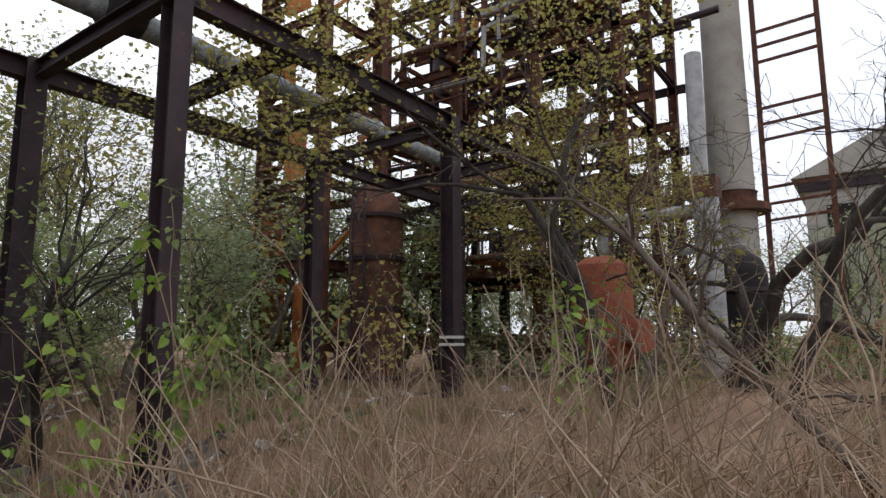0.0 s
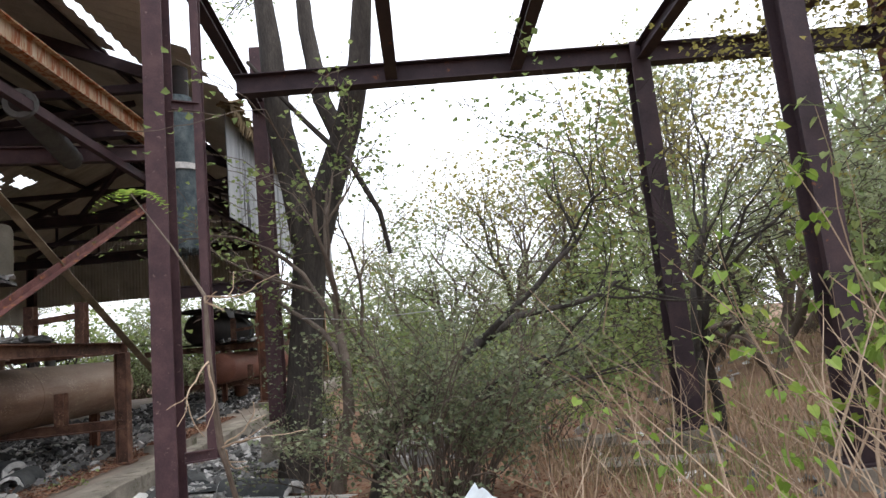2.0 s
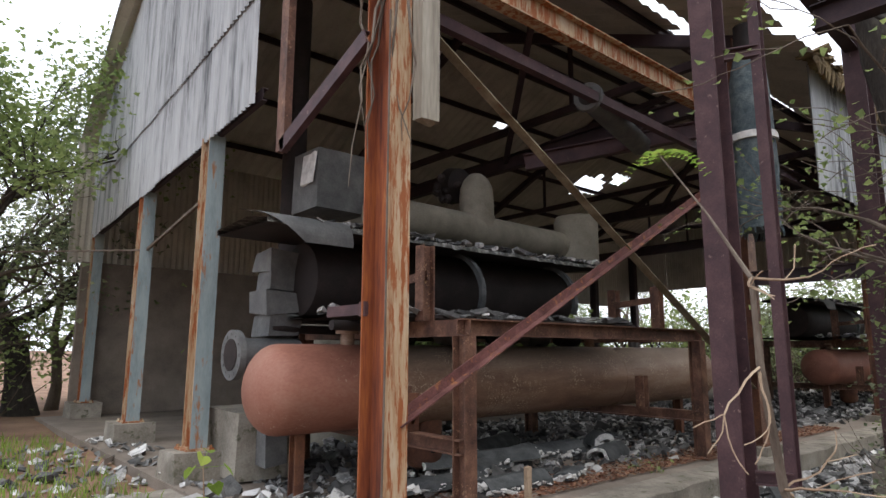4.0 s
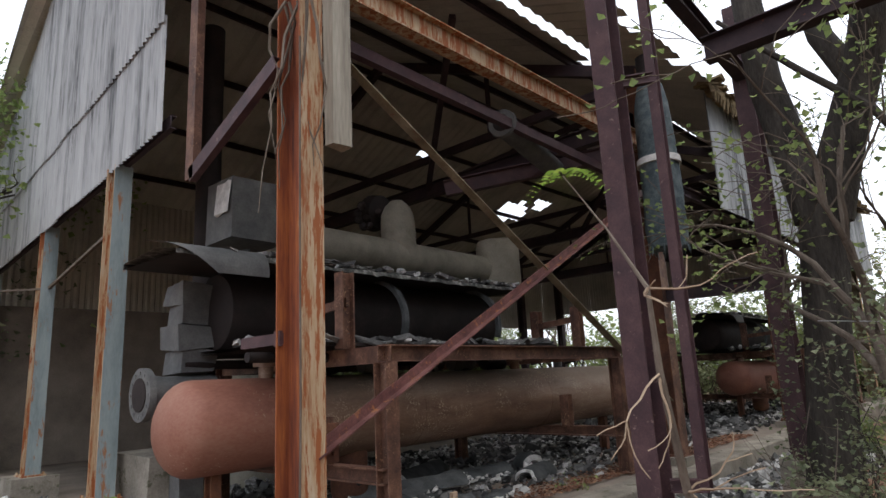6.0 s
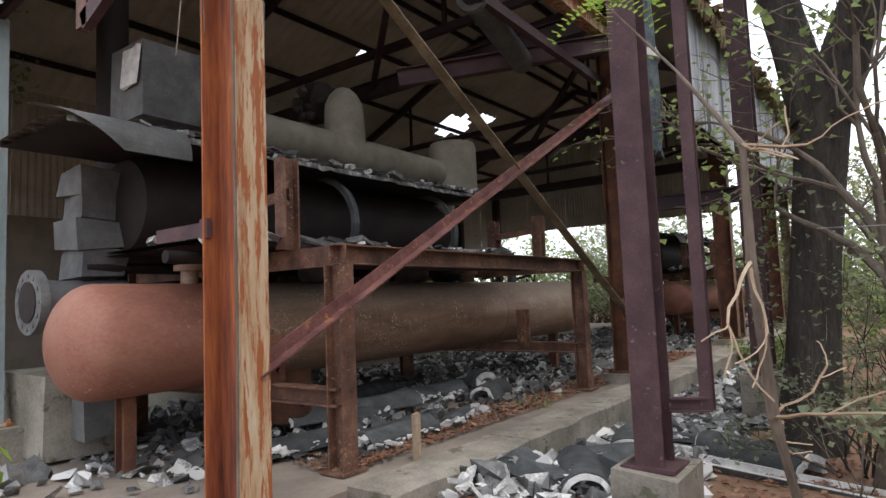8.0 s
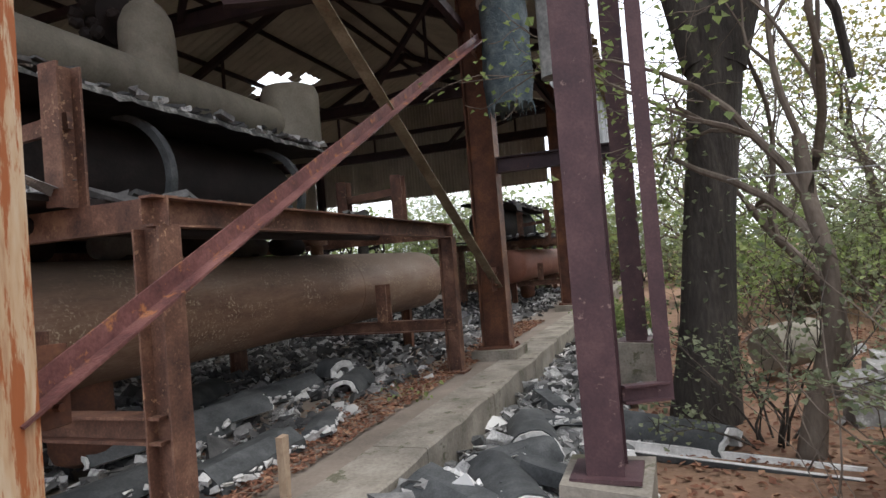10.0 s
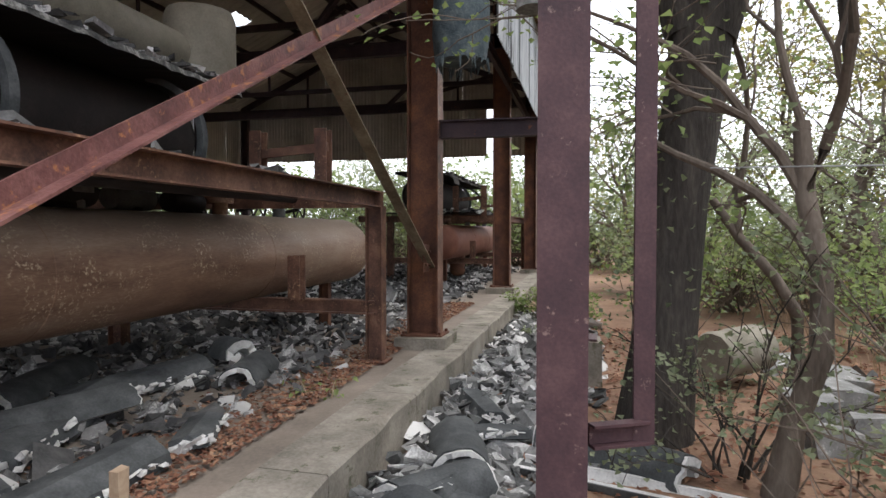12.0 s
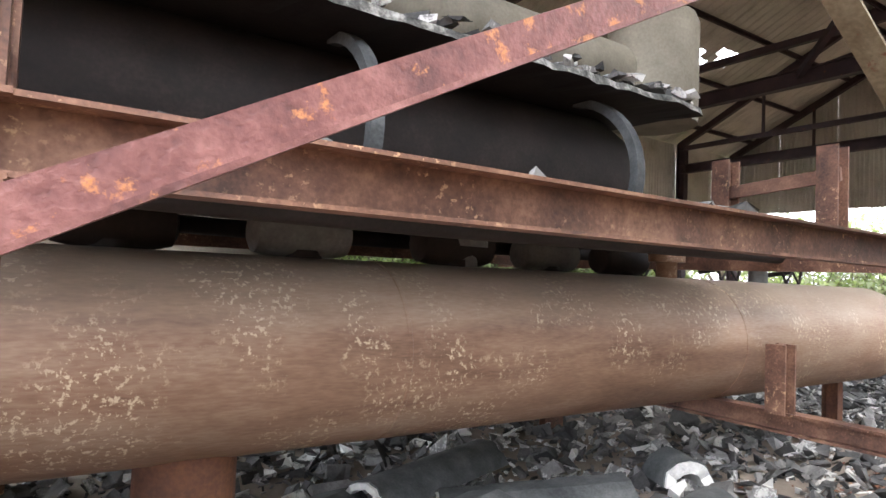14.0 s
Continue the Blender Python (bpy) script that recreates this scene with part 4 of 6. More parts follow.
for k in range(22):
    z = 5.2 + .55 * k
    if k % 5 < 3:
        part("rung", Shape().sweep(rect(.09, .09), (-2.3, 23.4, z), (-.4, 23.4, z + .12)), STEEL_BROWN, lt)
dv = Shape().lathe((-2.35, 17.6, 0), (-2.35, 17.6, 3.6), [(0, .6), (2.9, .6), (3.3, .5), (3.55, .2), (3.58, .02)], 22)
bv = thing("upright_vessel", None, None, "black upright vessel in the undergrowth", "vessel")
part("shell", dv, TAR, bv, smooth=True)
part("band", Shape().lathe((-2.35, 17.6, 2.5), (-2.35, 17.6, 2.6), [(0, .6), (0, .66), (.1, .66), (.1, .6)], 22), STEEL_DARK, bv, smooth=True)


def lattice_tower(x0, x1, y0, y1, top, levels, name, label, plates):
    ob = thing(name, None, None, label, "tower")
    rng = random.Random(int(abs(x0 * 13)))
    for x in (x0, x1):
        for y in (y0, y1):
            part("column", Shape().sweep(i_profile(.34, .3), (x, y, -.3), (x, y, top), (1, 0, 0)), STEEL_BROWN, ob)
    for z in levels:
        for y in (y0, y1):
            part("beam", Shape().sweep(i_profile(.26, .18), (x0, y, z), (x1, y, z)), STEEL_BROWN, ob)
        for x in (x0, x1):
            part("beam", Shape().sweep(i_profile(.26, .18), (x, y0, z), (x, y1, z)), STEEL_BROWN, ob)
    for a, b in zip(levels[:-1], levels[1:]):
        part("brace", Shape().sweep(rect(.1, .1), (x0, y0, a), (x1, y0, b)), STEEL_BROWN, ob)
        part("brace", Shape().sweep(rect(.1, .1), (x1, y0, a), (x1, y1, b)), STEEL_ORANGE, ob)
        for k in range(8):
            z = a + (b - a) * k / 8
            part("stair_tread", Shape().box((x0 + .3 + .09 * k, y0 - .15, z), (.7, .3, .05)), STEEL_RED, ob)
    for px_, py_, pz, sx_, sz_ in plates:
        part("plate", Shape().box((px_, py_, pz), (sx_, .04, sz_), jitter=.05, rng=rng), STEEL_ORANGE, ob, "orange rusted cladding plate")
    return ob


lattice_tower(-14.0, -11.6, 12.2, 14.6, 13, [1.2, 3.4, 5.6, 8.0, 10.4, 12.8], "stair_tower", "rusted stair tower with orange plates",
              [(-13.3, 12.1, 2.2, .8, 1.7), (-13.4, 12.1, 4.3, .7, 1.2), (-12.6, 12.1, 6.6, .9, 1.6), (-12.2, 12.05, 1.7, .5, 2.3), (-13.2, 12.1, 9.2, 1.0, 1.7), (-12.6, 12.1, 11.5, .9, 1.6)])
tv = thing("upright_vessel", None, None, "tall dark rust-brown upright vessel", "vessel")
big = Shape().lathe((-10.35, 13.0, -.2), (-10.35, 13.0, 5.6), [(0, .75), (1.2, .75), (1.2, .82), (1.3, .82), (1.3, .72), (4.8, .72), (5.3, .55), (5.6, .3)], 24)
part("shell", big, STEEL_BROWN, tv, smooth=True)
for z in (.4, 2.1, 3.4, 4.5):
    part("band", Shape().lathe((-10.35, 13.0, z), (-10.35, 13.0, z + .1), [(0, .74), (0, .8), (.1, .8), (.1, .74)], 24), STEEL_DARK, tv, "dark stiffening ring", smooth=True)
for dx in (-.2, .2):
    part("ladder_stile", Shape().sweep(rect(.05, .05), (-10.2 + dx, 12.12, 0), (-10.2 + dx, 12.12, 6.2)), STEEL_DARK, tv)
for k in range(20):
    part("ladder_rung", Shape().sweep(rect(.03, .03), (-10.4, 12.12, .2 + .3 * k), (-10.0, 12.12, .2 + .3 * k)), STEEL_DARK, tv)


def process_rack():
    ob = thing("process_rack", None, None, "rusted multi-storey process rack, pipes and platforms", "structure")
    rng = random.Random(77)
    xs, ys, zs = (-13.4, -10.4, -7.6, -5.0), (17.0, 20.0, 23.0), (3.4, 5.6, 7.9, 10.2, 12.6)
    for x in xs:
        for y in ys:
            part("column", Shape().sweep(i_profile(.3, .26), (x, y, -.2), (x, y, 14.5), (1, 0, 0)), STEEL_DARK if rng.random() < .5 else STEEL_BROWN, ob)
    for z in zs:
        for y in ys:
            part("beam", Shape().sweep(i_profile(.28, .18), (xs[0] - 1, y, z), (xs[-1] + .8, y, z)), STEEL_BROWN if rng.random() < .6 else STEEL_DARK, ob)
        for x in xs:
            part("beam", Shape().sweep(i_profile(.24, .16), (x, ys[0] - 1, z + .2), (x, ys[-1], z + .2)), STEEL_DARK, ob)
        for k in range(7):
            x = rng.uniform(-14, -5)
            part("joist", Shape().sweep(rect(.1, .14), (x, ys[0] - .9, z + .05), (x, ys[-1], z + .05)), STEEL_BROWN, ob)
        for k in range(7):
            x, w = rng.uniform(-13, -6), rng.uniform(1, 2.6)
            part("deck", Shape().box((x, rng.uniform(17, 22), z + .36), (w, 1.6, .06)), STEEL_ORANGE if rng.random() < .35 else STEEL_DARK, ob, "rusted deck plate")
        for dz in (.6, 1.1):
            part("handrail", Shape().tube([(xs[0] - 1, ys[0] - 1, z + .3 + dz), (xs[-1] + .8, ys[0] - 1, z + .3 + dz)], .03, 6), STEEL_BROWN, ob)
        for k in range(9):
            x = xs[0] - 1 + 1.25 * k
            part("stanchion", Shape().tube([(x, ys[0] - 1, z + .25), (x, ys[0] - 1, z + 1.4)], .03, 6), STEEL_BROWN, ob)
    for k in range(58):
        z = rng.choice(zs) + rng.uniform(.3, 1.6)
        x, y, r = rng.uniform(-14, -5), rng.uniform(16.3, 22), rng.uniform(.05, .16)
        if rng.random() < .5:
            pts = [(x - 3, y, z), (x, y, z), (x + .3, y, z + .25), (x + .35, y, z + rng.uniform(1, 2.4))]
        else:
            pts = [(x, y, z - rng.uniform(1, 3)), (x, y, z), (x + .2, y - .2, z + .2), (x + 2.5, y - .3, z + .25)]
        part("pipe", Shape().tube(pts, r, 8), rng.choice((STEEL_BROWN, STEEL_DARK, SILVER, STEEL_RED)), ob, smooth=True)
    for k in range(7):
        x, y, z = rng.uniform(-13, -6), rng.uniform(17.5, 21), rng.choice(zs) + .4
        r, h = rng.uniform(.3, .6), rng.uniform(1.0, 1.9)
        part("drum", Shape().lathe((x, y, z), (x, y, z + h), [(0, r * .6), (.12, r), (h - .12, r), (h, r * .5)], 16), rng.choice((STEEL_BROWN, STEEL_DARK, STEEL_ORANGE)), ob, smooth=True)
    for k in range(8):
        a, b = rng.randrange(3), rng.randrange(4)
        part("brace", Shape().sweep(rect(.09, .09), (xs[a], ys[0], zs[b]), (xs[a + 1], ys[0], zs[b + 1])), STEEL_BROWN, ob)
    return ob


process_rack()
gp = thing("ground_pipe", None, None, "thick rusted pipe with an elbow above the ground", "pipe")
part("run", Shape().tube([(-11.0, 15.4, 1.3), (-7.6, 15.5, 1.3), (-6.6, 15.6, 1.25)], .22, 14), STEEL_RED, gp, smooth=True)
part("elbow", Shape().tube([(-10.2, 15.4, 1.6), (-9.6, 15.4, 1.9), (-9.3, 15.4, 2.4), (-9.3, 15.4, 3.6)], .15, 12), STEEL_BROWN, gp, smooth=True)
part("support", Shape().sweep(rect(.3, .3), (-9.6, 15.4, -.2), (-9.6, 15.4, 1.2)), STEEL_RED, gp)
lyp = Shape().tube([(-7.2, 14.6, .3), (-5.0, 15.2, .32)], .28, 14)
thing("fallen_pipe", lyp, STEEL_DARK, "dark pipe lying on the ground", "pipe", smooth=True)


def far_building():
    ob = thing("far_building", None, None, "cream gabled factory building beyond the trees", "building")
    x0, x1, y0, y1 = -2.4, 16.0, 42.0, 56.0
    w = Shape().box(((x0 + x1) / 2, (y0 + y1) / 2, 5.2), (x1 - x0, y1 - y0, 10.6))
    part("wall", w, CREAM_WALL, ob)
    r = Shape()
    r.v = [(x0 - .6, y0 - .6, 10.5), (x1 + .6, y0 - .6, 10.5), ((x0 + x1) / 2, y0 - .6, 15.5), (x0 - .6, y1, 10.5), (x1 + .6, y1, 10.5), ((x0 + x1) / 2, y1, 15.5)]
    r.f, r.m = [(0, 1, 2), (3, 5, 4), (0, 2, 5, 3), (1, 4, 5, 2), (0, 3, 4, 1)], [0] * 5
    part("roof", r, CREAM_WALL, ob)
    part("eave_band", Shape().box(((x0 + x1) / 2, y0 - .1, 10.0), (x1 - x0 + .6, .3, .5)), STEEL_DARK, ob)
    for k in range(6):
        part("window", Shape().box((x0 + 1.8 + 2.5 * k, y0 - .03, 8.2), (1.5, .12, 1.3)), TAR, ob, "dark empty window")


far_building()


def ruin():
    """A broken brick wall, brick by brick."""
    ob = thing("brick_ruin", None, None, "broken low brick wall with patches of render", "wall ruin")
    rng = random.Random(15)
    one = Shape().box((0, 0, 0), (.42, .22, .14)).mesh("brick", BRICK)
    x0, y = -1.0, 22.4
    for r in range(24):
        for c in range(13):
            if r > 8 + 9 * abs(noise.noise((c * .3, 2.2, 1))) + (7 if c > 6 else 0) or rng.random() < .04:
                continue
            b = new("brick", one)
            b.location = (x0 + .445 * c + (.22 if r % 2 else 0), y + rng.uniform(-.015, .015), .4 + .158 * r)
            b.parent = ob
    part("render_patch", Shape().box((x0 + 4.2, y - .13, 2.3), (1.1, .04, 1.9), jitter=.12, rng=rng), CREAM_WALL, ob, "patch of pale render")
    part("mortar", Shape().box((x0 + 2.8, y + .02, .9), (5.6, .16, 1.8)), SLAB, ob)


ruin()
fw = Shape().box((-19.0, 6.2, .5), (2.4, .3, 1.4), jitter=.04, rng=random.Random(4))
thing("low_wall", fw, CONCRETE, "low broken concrete wall among grass", "wall")


# ---- rubble and litter ----
def shards(n, place, size, seed, flat=.35):
    rng = random.Random(seed)
    s = Shape()
    k = 0
    while k < n:
        p = place(rng)
        if p is None:
            continue
        k += 1
        a = rng.uniform(*size) * (1.8 if rng.random() < .08 else 1)
        d = (a, a * rng.uniform(.4, .9), a * rng.uniform(.07, flat * .5 + .12))
        m = Matrix.Translation(p) @ pose(0, 0, 0, rng.gauss(0, 28), rng.gauss(0, 28), rng.uniform(0, 360))
        s.box((0, 0, d[2] * .35), d, m, jitter=a * .19, rng=rng)
    return s


def on_slab(rng):
    x, y = rng.uniform(-26, -4.6), rng.uniform(-8.5, -3.9)
    if x > -13.5 and rng.random() < .0:
        return None
    edge = -4.15 + .35 * noise.noise((x * .7, 1, 6))
    if y > edge and rng.random() < .85:
        return None
    if x > -5.6 and y > -4.6 and rng.random() < .6:
        return None
    h = .10 * max(0, noise.noise((x * .5, y * .5, 8)) + .15) * smooth_step(-3.9, -5.0, y) if y < -3.9 else 0
    return (x, y, .01 + h * rng.random() * 1.6)


def in_trench(rng):
    x, y = rng.uniform(-16, -5.6), rng.uniform(-2.9, -1.3)
    if rng.random() < smooth_step(-2.3, -1.3, y):
        return None
    return (x, y, ground_z(x, y) + .13 * smooth_step(-2.0, -2.9, y) * rng.random() + .02)


def by_gable(rng):
    x, y = rng.uniform(-4.6, -1.6), rng.uniform(-11, -3.6)
    return (x, y, (.02 if x < -3.9 else ground_z(x, y) + .02))


def field(rng):
    x, y = rng.uniform(-16, -2), rng.uniform(-.8, 12)
    if noise.noise((x * .35, y * .35, 12)) < .05:
        return None
    return (x, y, ground_z(x, y) + .01)


thing("rubble", shards(5200, on_slab, (.05, .17), 1), RUBBLE, "grey broken insulation rubble covering the slab", "rubble", "stuff")
thing("rubble", shards(9000, on_slab, (.015, .05), 8), RUBBLE, "fine grey insulation crumbs over the slab", "rubble", "stuff")
thing("rubble", shards(2300, in_trench, (.05, .17), 2), RUBBLE_PALE, "white and grey insulation rubble beside the kerb", "rubble", "stuff")
thing("rubble", shards(420, by_gable, (.05, .15), 3), RUBBLE_PALE, "pale rubble strewn by the gable", "rubble", "stuff")
thing("rubble", shards(420, field, (.05, .2), 4, .2), RUBBLE_PALE, "pale flakes lying about the clearing", "rubble", "stuff")


def flakes(n, place, size, seed):
    rng = random.Random(seed)
    s = Shape()
    k = 0
    while k < n:
        p = place(rng)
        if p is None:
            continue
        k += 1
        a, b = rng.uniform(*size), rng.uniform(0, 6.28)
        c, d = math.cos(b) * a, math.sin(b) * a
        t = [rng.uniform(0, a * .8) for _ in range(4)]
        s.add([(p[0] + c, p[1] + d, p[2] + t[0]), (p[0] - d * .5, p[1] + c * .5, p[2] + t[1]), (p[0] - c, p[1] - d, p[2] + t[2]), (p[0] + d * .5, p[1] - c * .5, p[2] + t[3])], [(0, 1, 2, 3)])
    return s


def litter_slab(rng):
    x = rng.uniform(-15, -5.4)
    y = -3.62 - abs(rng.gauss(0, .38))
    return (x, y, .012)


def litter_ground(rng):
    x, y = rng.uniform(-15, -5), rng.uniform(-2.8, 3.2)
    return (x, y, ground_z(x, y) + .006)


thing("leaf_litter", flakes(7500, litter_slab, (.012, .034), 5), LITTER, "red-brown leaf litter along the kerb", "leaf litter", "stuff")
thing("leaf_litter", flakes(9000, litter_ground, (.02, .05), 6), LITTER, "brown dead leaves on the forest floor", "leaf litter", "stuff")


def half_shell(x, y, z, yaw, ln, r, label, arc=(0, 180), tilt=0, th=.05, roll=0):
    """A broken length of pipe insulation: curved shell with a pale foam edge."""
    ob = thing("insulation_shell", None, None, label, "pipe insulation", group="fallen insulation shells")
    ob.matrix_world = pose(x, y, z, roll, tilt, yaw)
    rng = random.Random(int(abs(x * 100 + y * 37)))
    n, m = 12, 8
    for name_, ra, rb, mat in (("skin", r, r - .012, SHELLM), ("foam", r - .013, r - th, SHELLW)):
        s = Shape()
        for i in range(m + 1):
            for j in range(n + 1):
                a = radians(arc[0] + (arc[1] - arc[0]) * j / n)
                u = -ln / 2 + ln * i / m
                if i in (0, m):
                    u += (.05 * noise.noise((j * .6, i, x * 3))) + (0 if name_ == "skin" else .02 * (1 if i else -1))
                w = 1 + .03 * noise.noise((i * .7, j * .4, y))
                for q in (ra, rb):
                    s.v.append((u, q * w * math.cos(a), q * w * math.sin(a)))
        row = (n + 1) * 2
        for i in range(m):
            for j in range(n):
                a = i * row + j * 2
                s.f += [(a, a + 2, a + row + 2, a + row), (a + 1, a + row + 1, a + row + 3, a + 3)]
            a = i * row
            s.f += [(a, a + row, a + row + 1, a + 1), (a + n * 2, a + n * 2 + 1, a + row + n * 2 + 1, a + row + n * 2)]
        for j in range(n):
            for a in (j * 2, m * row + j * 2):
                s.f.append((a, a + 1, a + 3, a + 2))
        s.m = [0] * len(s.f)
        part(name_, s, mat, ob, "white foam lining" if name_ == "foam" else "", smooth=True)
    return ob


half_shell(-8.9, -4.55, .02, 14, .72, .17, "blue-grey insulation shell lying on rubble", (0, 178))
half_shell(-9.5, -5.1, .05, 65, .3, .2, "white-edged curved insulation piece", (0, 175), th=.09)
half_shell(-6.9, -5.0, .02, -12, 1.6, .22, "dark insulation shell half buried in rubble", (25, 140))
half_shell(-10.75, -4.25, .02, -20, .55, .2, "curled white-lined shell by the column", (190, 330), th=.06)
half_shell(-11.4, -4.3, .12, 30, .5, .18, "upturned shell with a white lining", (200, 345), th=.05)
half_shell(-7.9, -5.8, .03, 20, 1.3, .2, "dark shell under the tank", (15, 160))
half_shell(-8.5, -1.45, ground_z(-8.5, -1.45) + .03, 60, 1.1, .19, "charcoal insulation shell with a white end by the tree", (0, 180), th=.07)
half_shell(-8.0, -1.15, ground_z(-8, -1.15) + .06, 72, 1.9, .15, "black insulation shell with white edges by the tree", (185, 355), th=.05)
half_shell(-6.6, -2.3, ground_z(-6.6, -2.3) + .04, 30, .8, .2, "broken grey shell in the rubble trench", (10, 170))
half_shell(-7.4, -2.45, ground_z(-7.4, -2.45) + .05, -40, .6, .2, "broken grey shell in the rubble trench", (0, 150))
half_shell(-8.2, -2.5, ground_z(-8.2, -2.5) + .05, 15, .7, .22, "broken grey shell in the rubble trench", (20, 170))


def insulation_slab(x, y, z, yaw, ln, w, h, label, tilt=0, roll=0):
    """A broken length of folded cladding with torn foam along one edge."""
    ob = thing("insulation_slab", None, None, label, "insulation", group="broken insulation slabs")
    ob.matrix_world = pose(x, y, z, roll, tilt, yaw)
    rng = random.Random(int(abs(x * 131 + y * 57)))
    prof = [(-w / 2, 0), (w / 2, 0), (w * .46, h * .55), (w * .05, h), (-w * .46, h * .8)]
    s, cuts = Shape(), 7
    for i in range(cuts + 1):
        u = -ln / 2 + ln * i / cuts
        for q, (a, b) in enumerate(prof):
            e = .05 * noise.noise((q * 1.7, i, x * 5)) if i in (0, cuts) else 0
            s.v.append((u + e, a + .012 * noise.noise((u * 4, q, y)), b + .01 * noise.noise((u * 5, q, x))))
    n = len(prof)
    for i in range(cuts):
        for q in range(n):
            a, b = i * n + q, i * n + (q + 1) % n
            s.f.append((a, b, b + n, a + n))
    s.f += [tuple(range(n))[::-1], tuple(cuts * n + q for q in range(n))]
    s.m = [0] * len(s.f)
    part("skin", s, SHELLM, ob)
    f = Shape()
    for k in range(int(ln * 26)):
        u = rng.uniform(-ln / 2, ln / 2)
        f.box((0, 0, 0), (rng.uniform(.03, .1), rng.uniform(.015, .05), rng.uniform(.01, .03)), pose(u, w * .47 + rng.gauss(0, .012), h * rng.uniform(.05, .5), rng.uniform(-30, 30), rng.uniform(-20, 20), rng.uniform(-25, 25)), jitter=.01, rng=rng)
    for k in range(9):
        f.box((0, 0, 0), (.04, rng.uniform(.03, .08), rng.uniform(.02, .04)), pose(ln / 2 + rng.uniform(-.01, .02), rng.uniform(-w, w) * .4, h * rng.uniform(.1, .7), rng.uniform(-30, 30), 0, rng.uniform(-25, 25)), jitter=.012, rng=rng)
    part("torn_foam", f, SHELLW, ob, "torn white foam along the edge")
    return ob


for a in ((-7.25, -4.95, .03, 14, 1.35, .42, .17, "dark folded insulation slab lying on rubble", 3, 8), (-6.45, -4.0, .02, 2, .95, .3, .15, "charcoal insulation slab with a torn white edge", 0, -5),
          (-5.75, -4.5, .03, -14, 1.1, .4, .13, "dark folded insulation slab by the frame's leg", 2, 6), (-7.35, -3.98, .02, 22, .5, .24, .1, "small insulation slab with crumbling white foam", 0, 12),
          (-8.3, -5.2, .04, -24, 1.2, .34, .12, "dark insulation slab half under the tank", 4, -8), (-6.9, -5.5, .05, 35, .9, .3, .12, "dark insulation slab half under the tank", -4, 6)):
    insulation_slab(*a)
for x, y, yaw, ln, tilt, roll in ((-6.35, -2.55, 62, .6, 8, 25), (-6.75, -2.3, 20, .7, -6, -18), (-7.2, -2.6, -30, .55, 5, 20), (-7.0, -2.05, 75, .5, 10, -10), (-7.9, -2.45, 8, .8, 3, 14), (-8.6, -2.3, -50, .5, -8, 22), (-9.3, -2.5, 30, .6, 5, -15)):
    insulation_slab(x, y, ground_z(x, y) + .08, yaw, ln, .3, .12, "grey insulation slab broken in the rubble trench", tilt, roll)
dr = thing("fallen_drum", None, None, "dusty brown drum lying among dead leaves", "drum")
part("shell", Shape().lathe((-10.9, -.35, .0), (-11.5, .25, .02), [(0, .02), (0, .24), (.04, .26), (.3, .25), (.34, .26), (.8, .26), (.84, .24), (.84, .02)], 20), DUST, dr, smooth=True)
rngp = random.Random(40)
for k, (x, y, sx_, sy_) in enumerate(((-10.0, .3, .5, .4), (-9.6, .65, .45, .35), (-10.6, .75, .6, .3), (-9.2, .2, .35, .3), (-11.2, 1.0, .5, .35))):
    thing("stone_block", Shape().box((x, y, ground_z(x, y) + .08), (sx_, sy_, .26), pose(0, 0, 0), jitter=.06, rng=rngp), RUBBLE_PALE, "pale broken stone block in leaf litter", "stone", group="stone blocks")
for k, (x, y, ln) in enumerate(((-7.6, 3.2, 1.3), (-8.6, 3.6, 1.0), (-9.4, 2.9, .8), (-6.6, 4.9, .9), (-7.6, 5.5, .7))):
    thing("paving_slab", Shape().box((0, 0, 0), (ln, .3, .12), pose(x, y, ground_z(x, y) + .06, 0, 0, 65 + 12 * k), jitter=.04, rng=rngp), CONCRETE, "pale broken slab lying in dry grass", "slab", group="broken slabs")
pk = Shape()
for i in range(7):
    for j in range(5):
        pk.v.append((-5.0 + .09 * i - .02 * j, .7 + .07 * j + .02 * i, ground_z(-4.9, .8) + .12 + .07 * j + .035 * noise.noise((i * .9, j * .9, 2))))
for i in range(6):
    for j in range(4):
        a = i * 5 + j
        pk.f.append((a, a + 1, a + 6, a + 5)); pk.m.append(0)
thing("plastic_sheet", pk, FLAG, "pale blue-white crumpled plastic scrap under the bush", "plastic scrap", smooth=True)
stakes = Shape().box((-6.05, -3.45, .16), (.06, .05, .4), jitter=.012, rng=rngp)
thing("timber_stake", stakes, TWIG, "splintered wooden stake standing at the kerb", "stake")
wp = Shape().tube([(-3.1, -5.0, .02), (-3.5, -5.4, .04), (-3.75, -5.5, .06), (-3.85, -5.45, .0)], .045, 10)
thing("bent_pipe", wp, SILVER, "white bent pipe lying by the gable", "pipe", smooth=True)


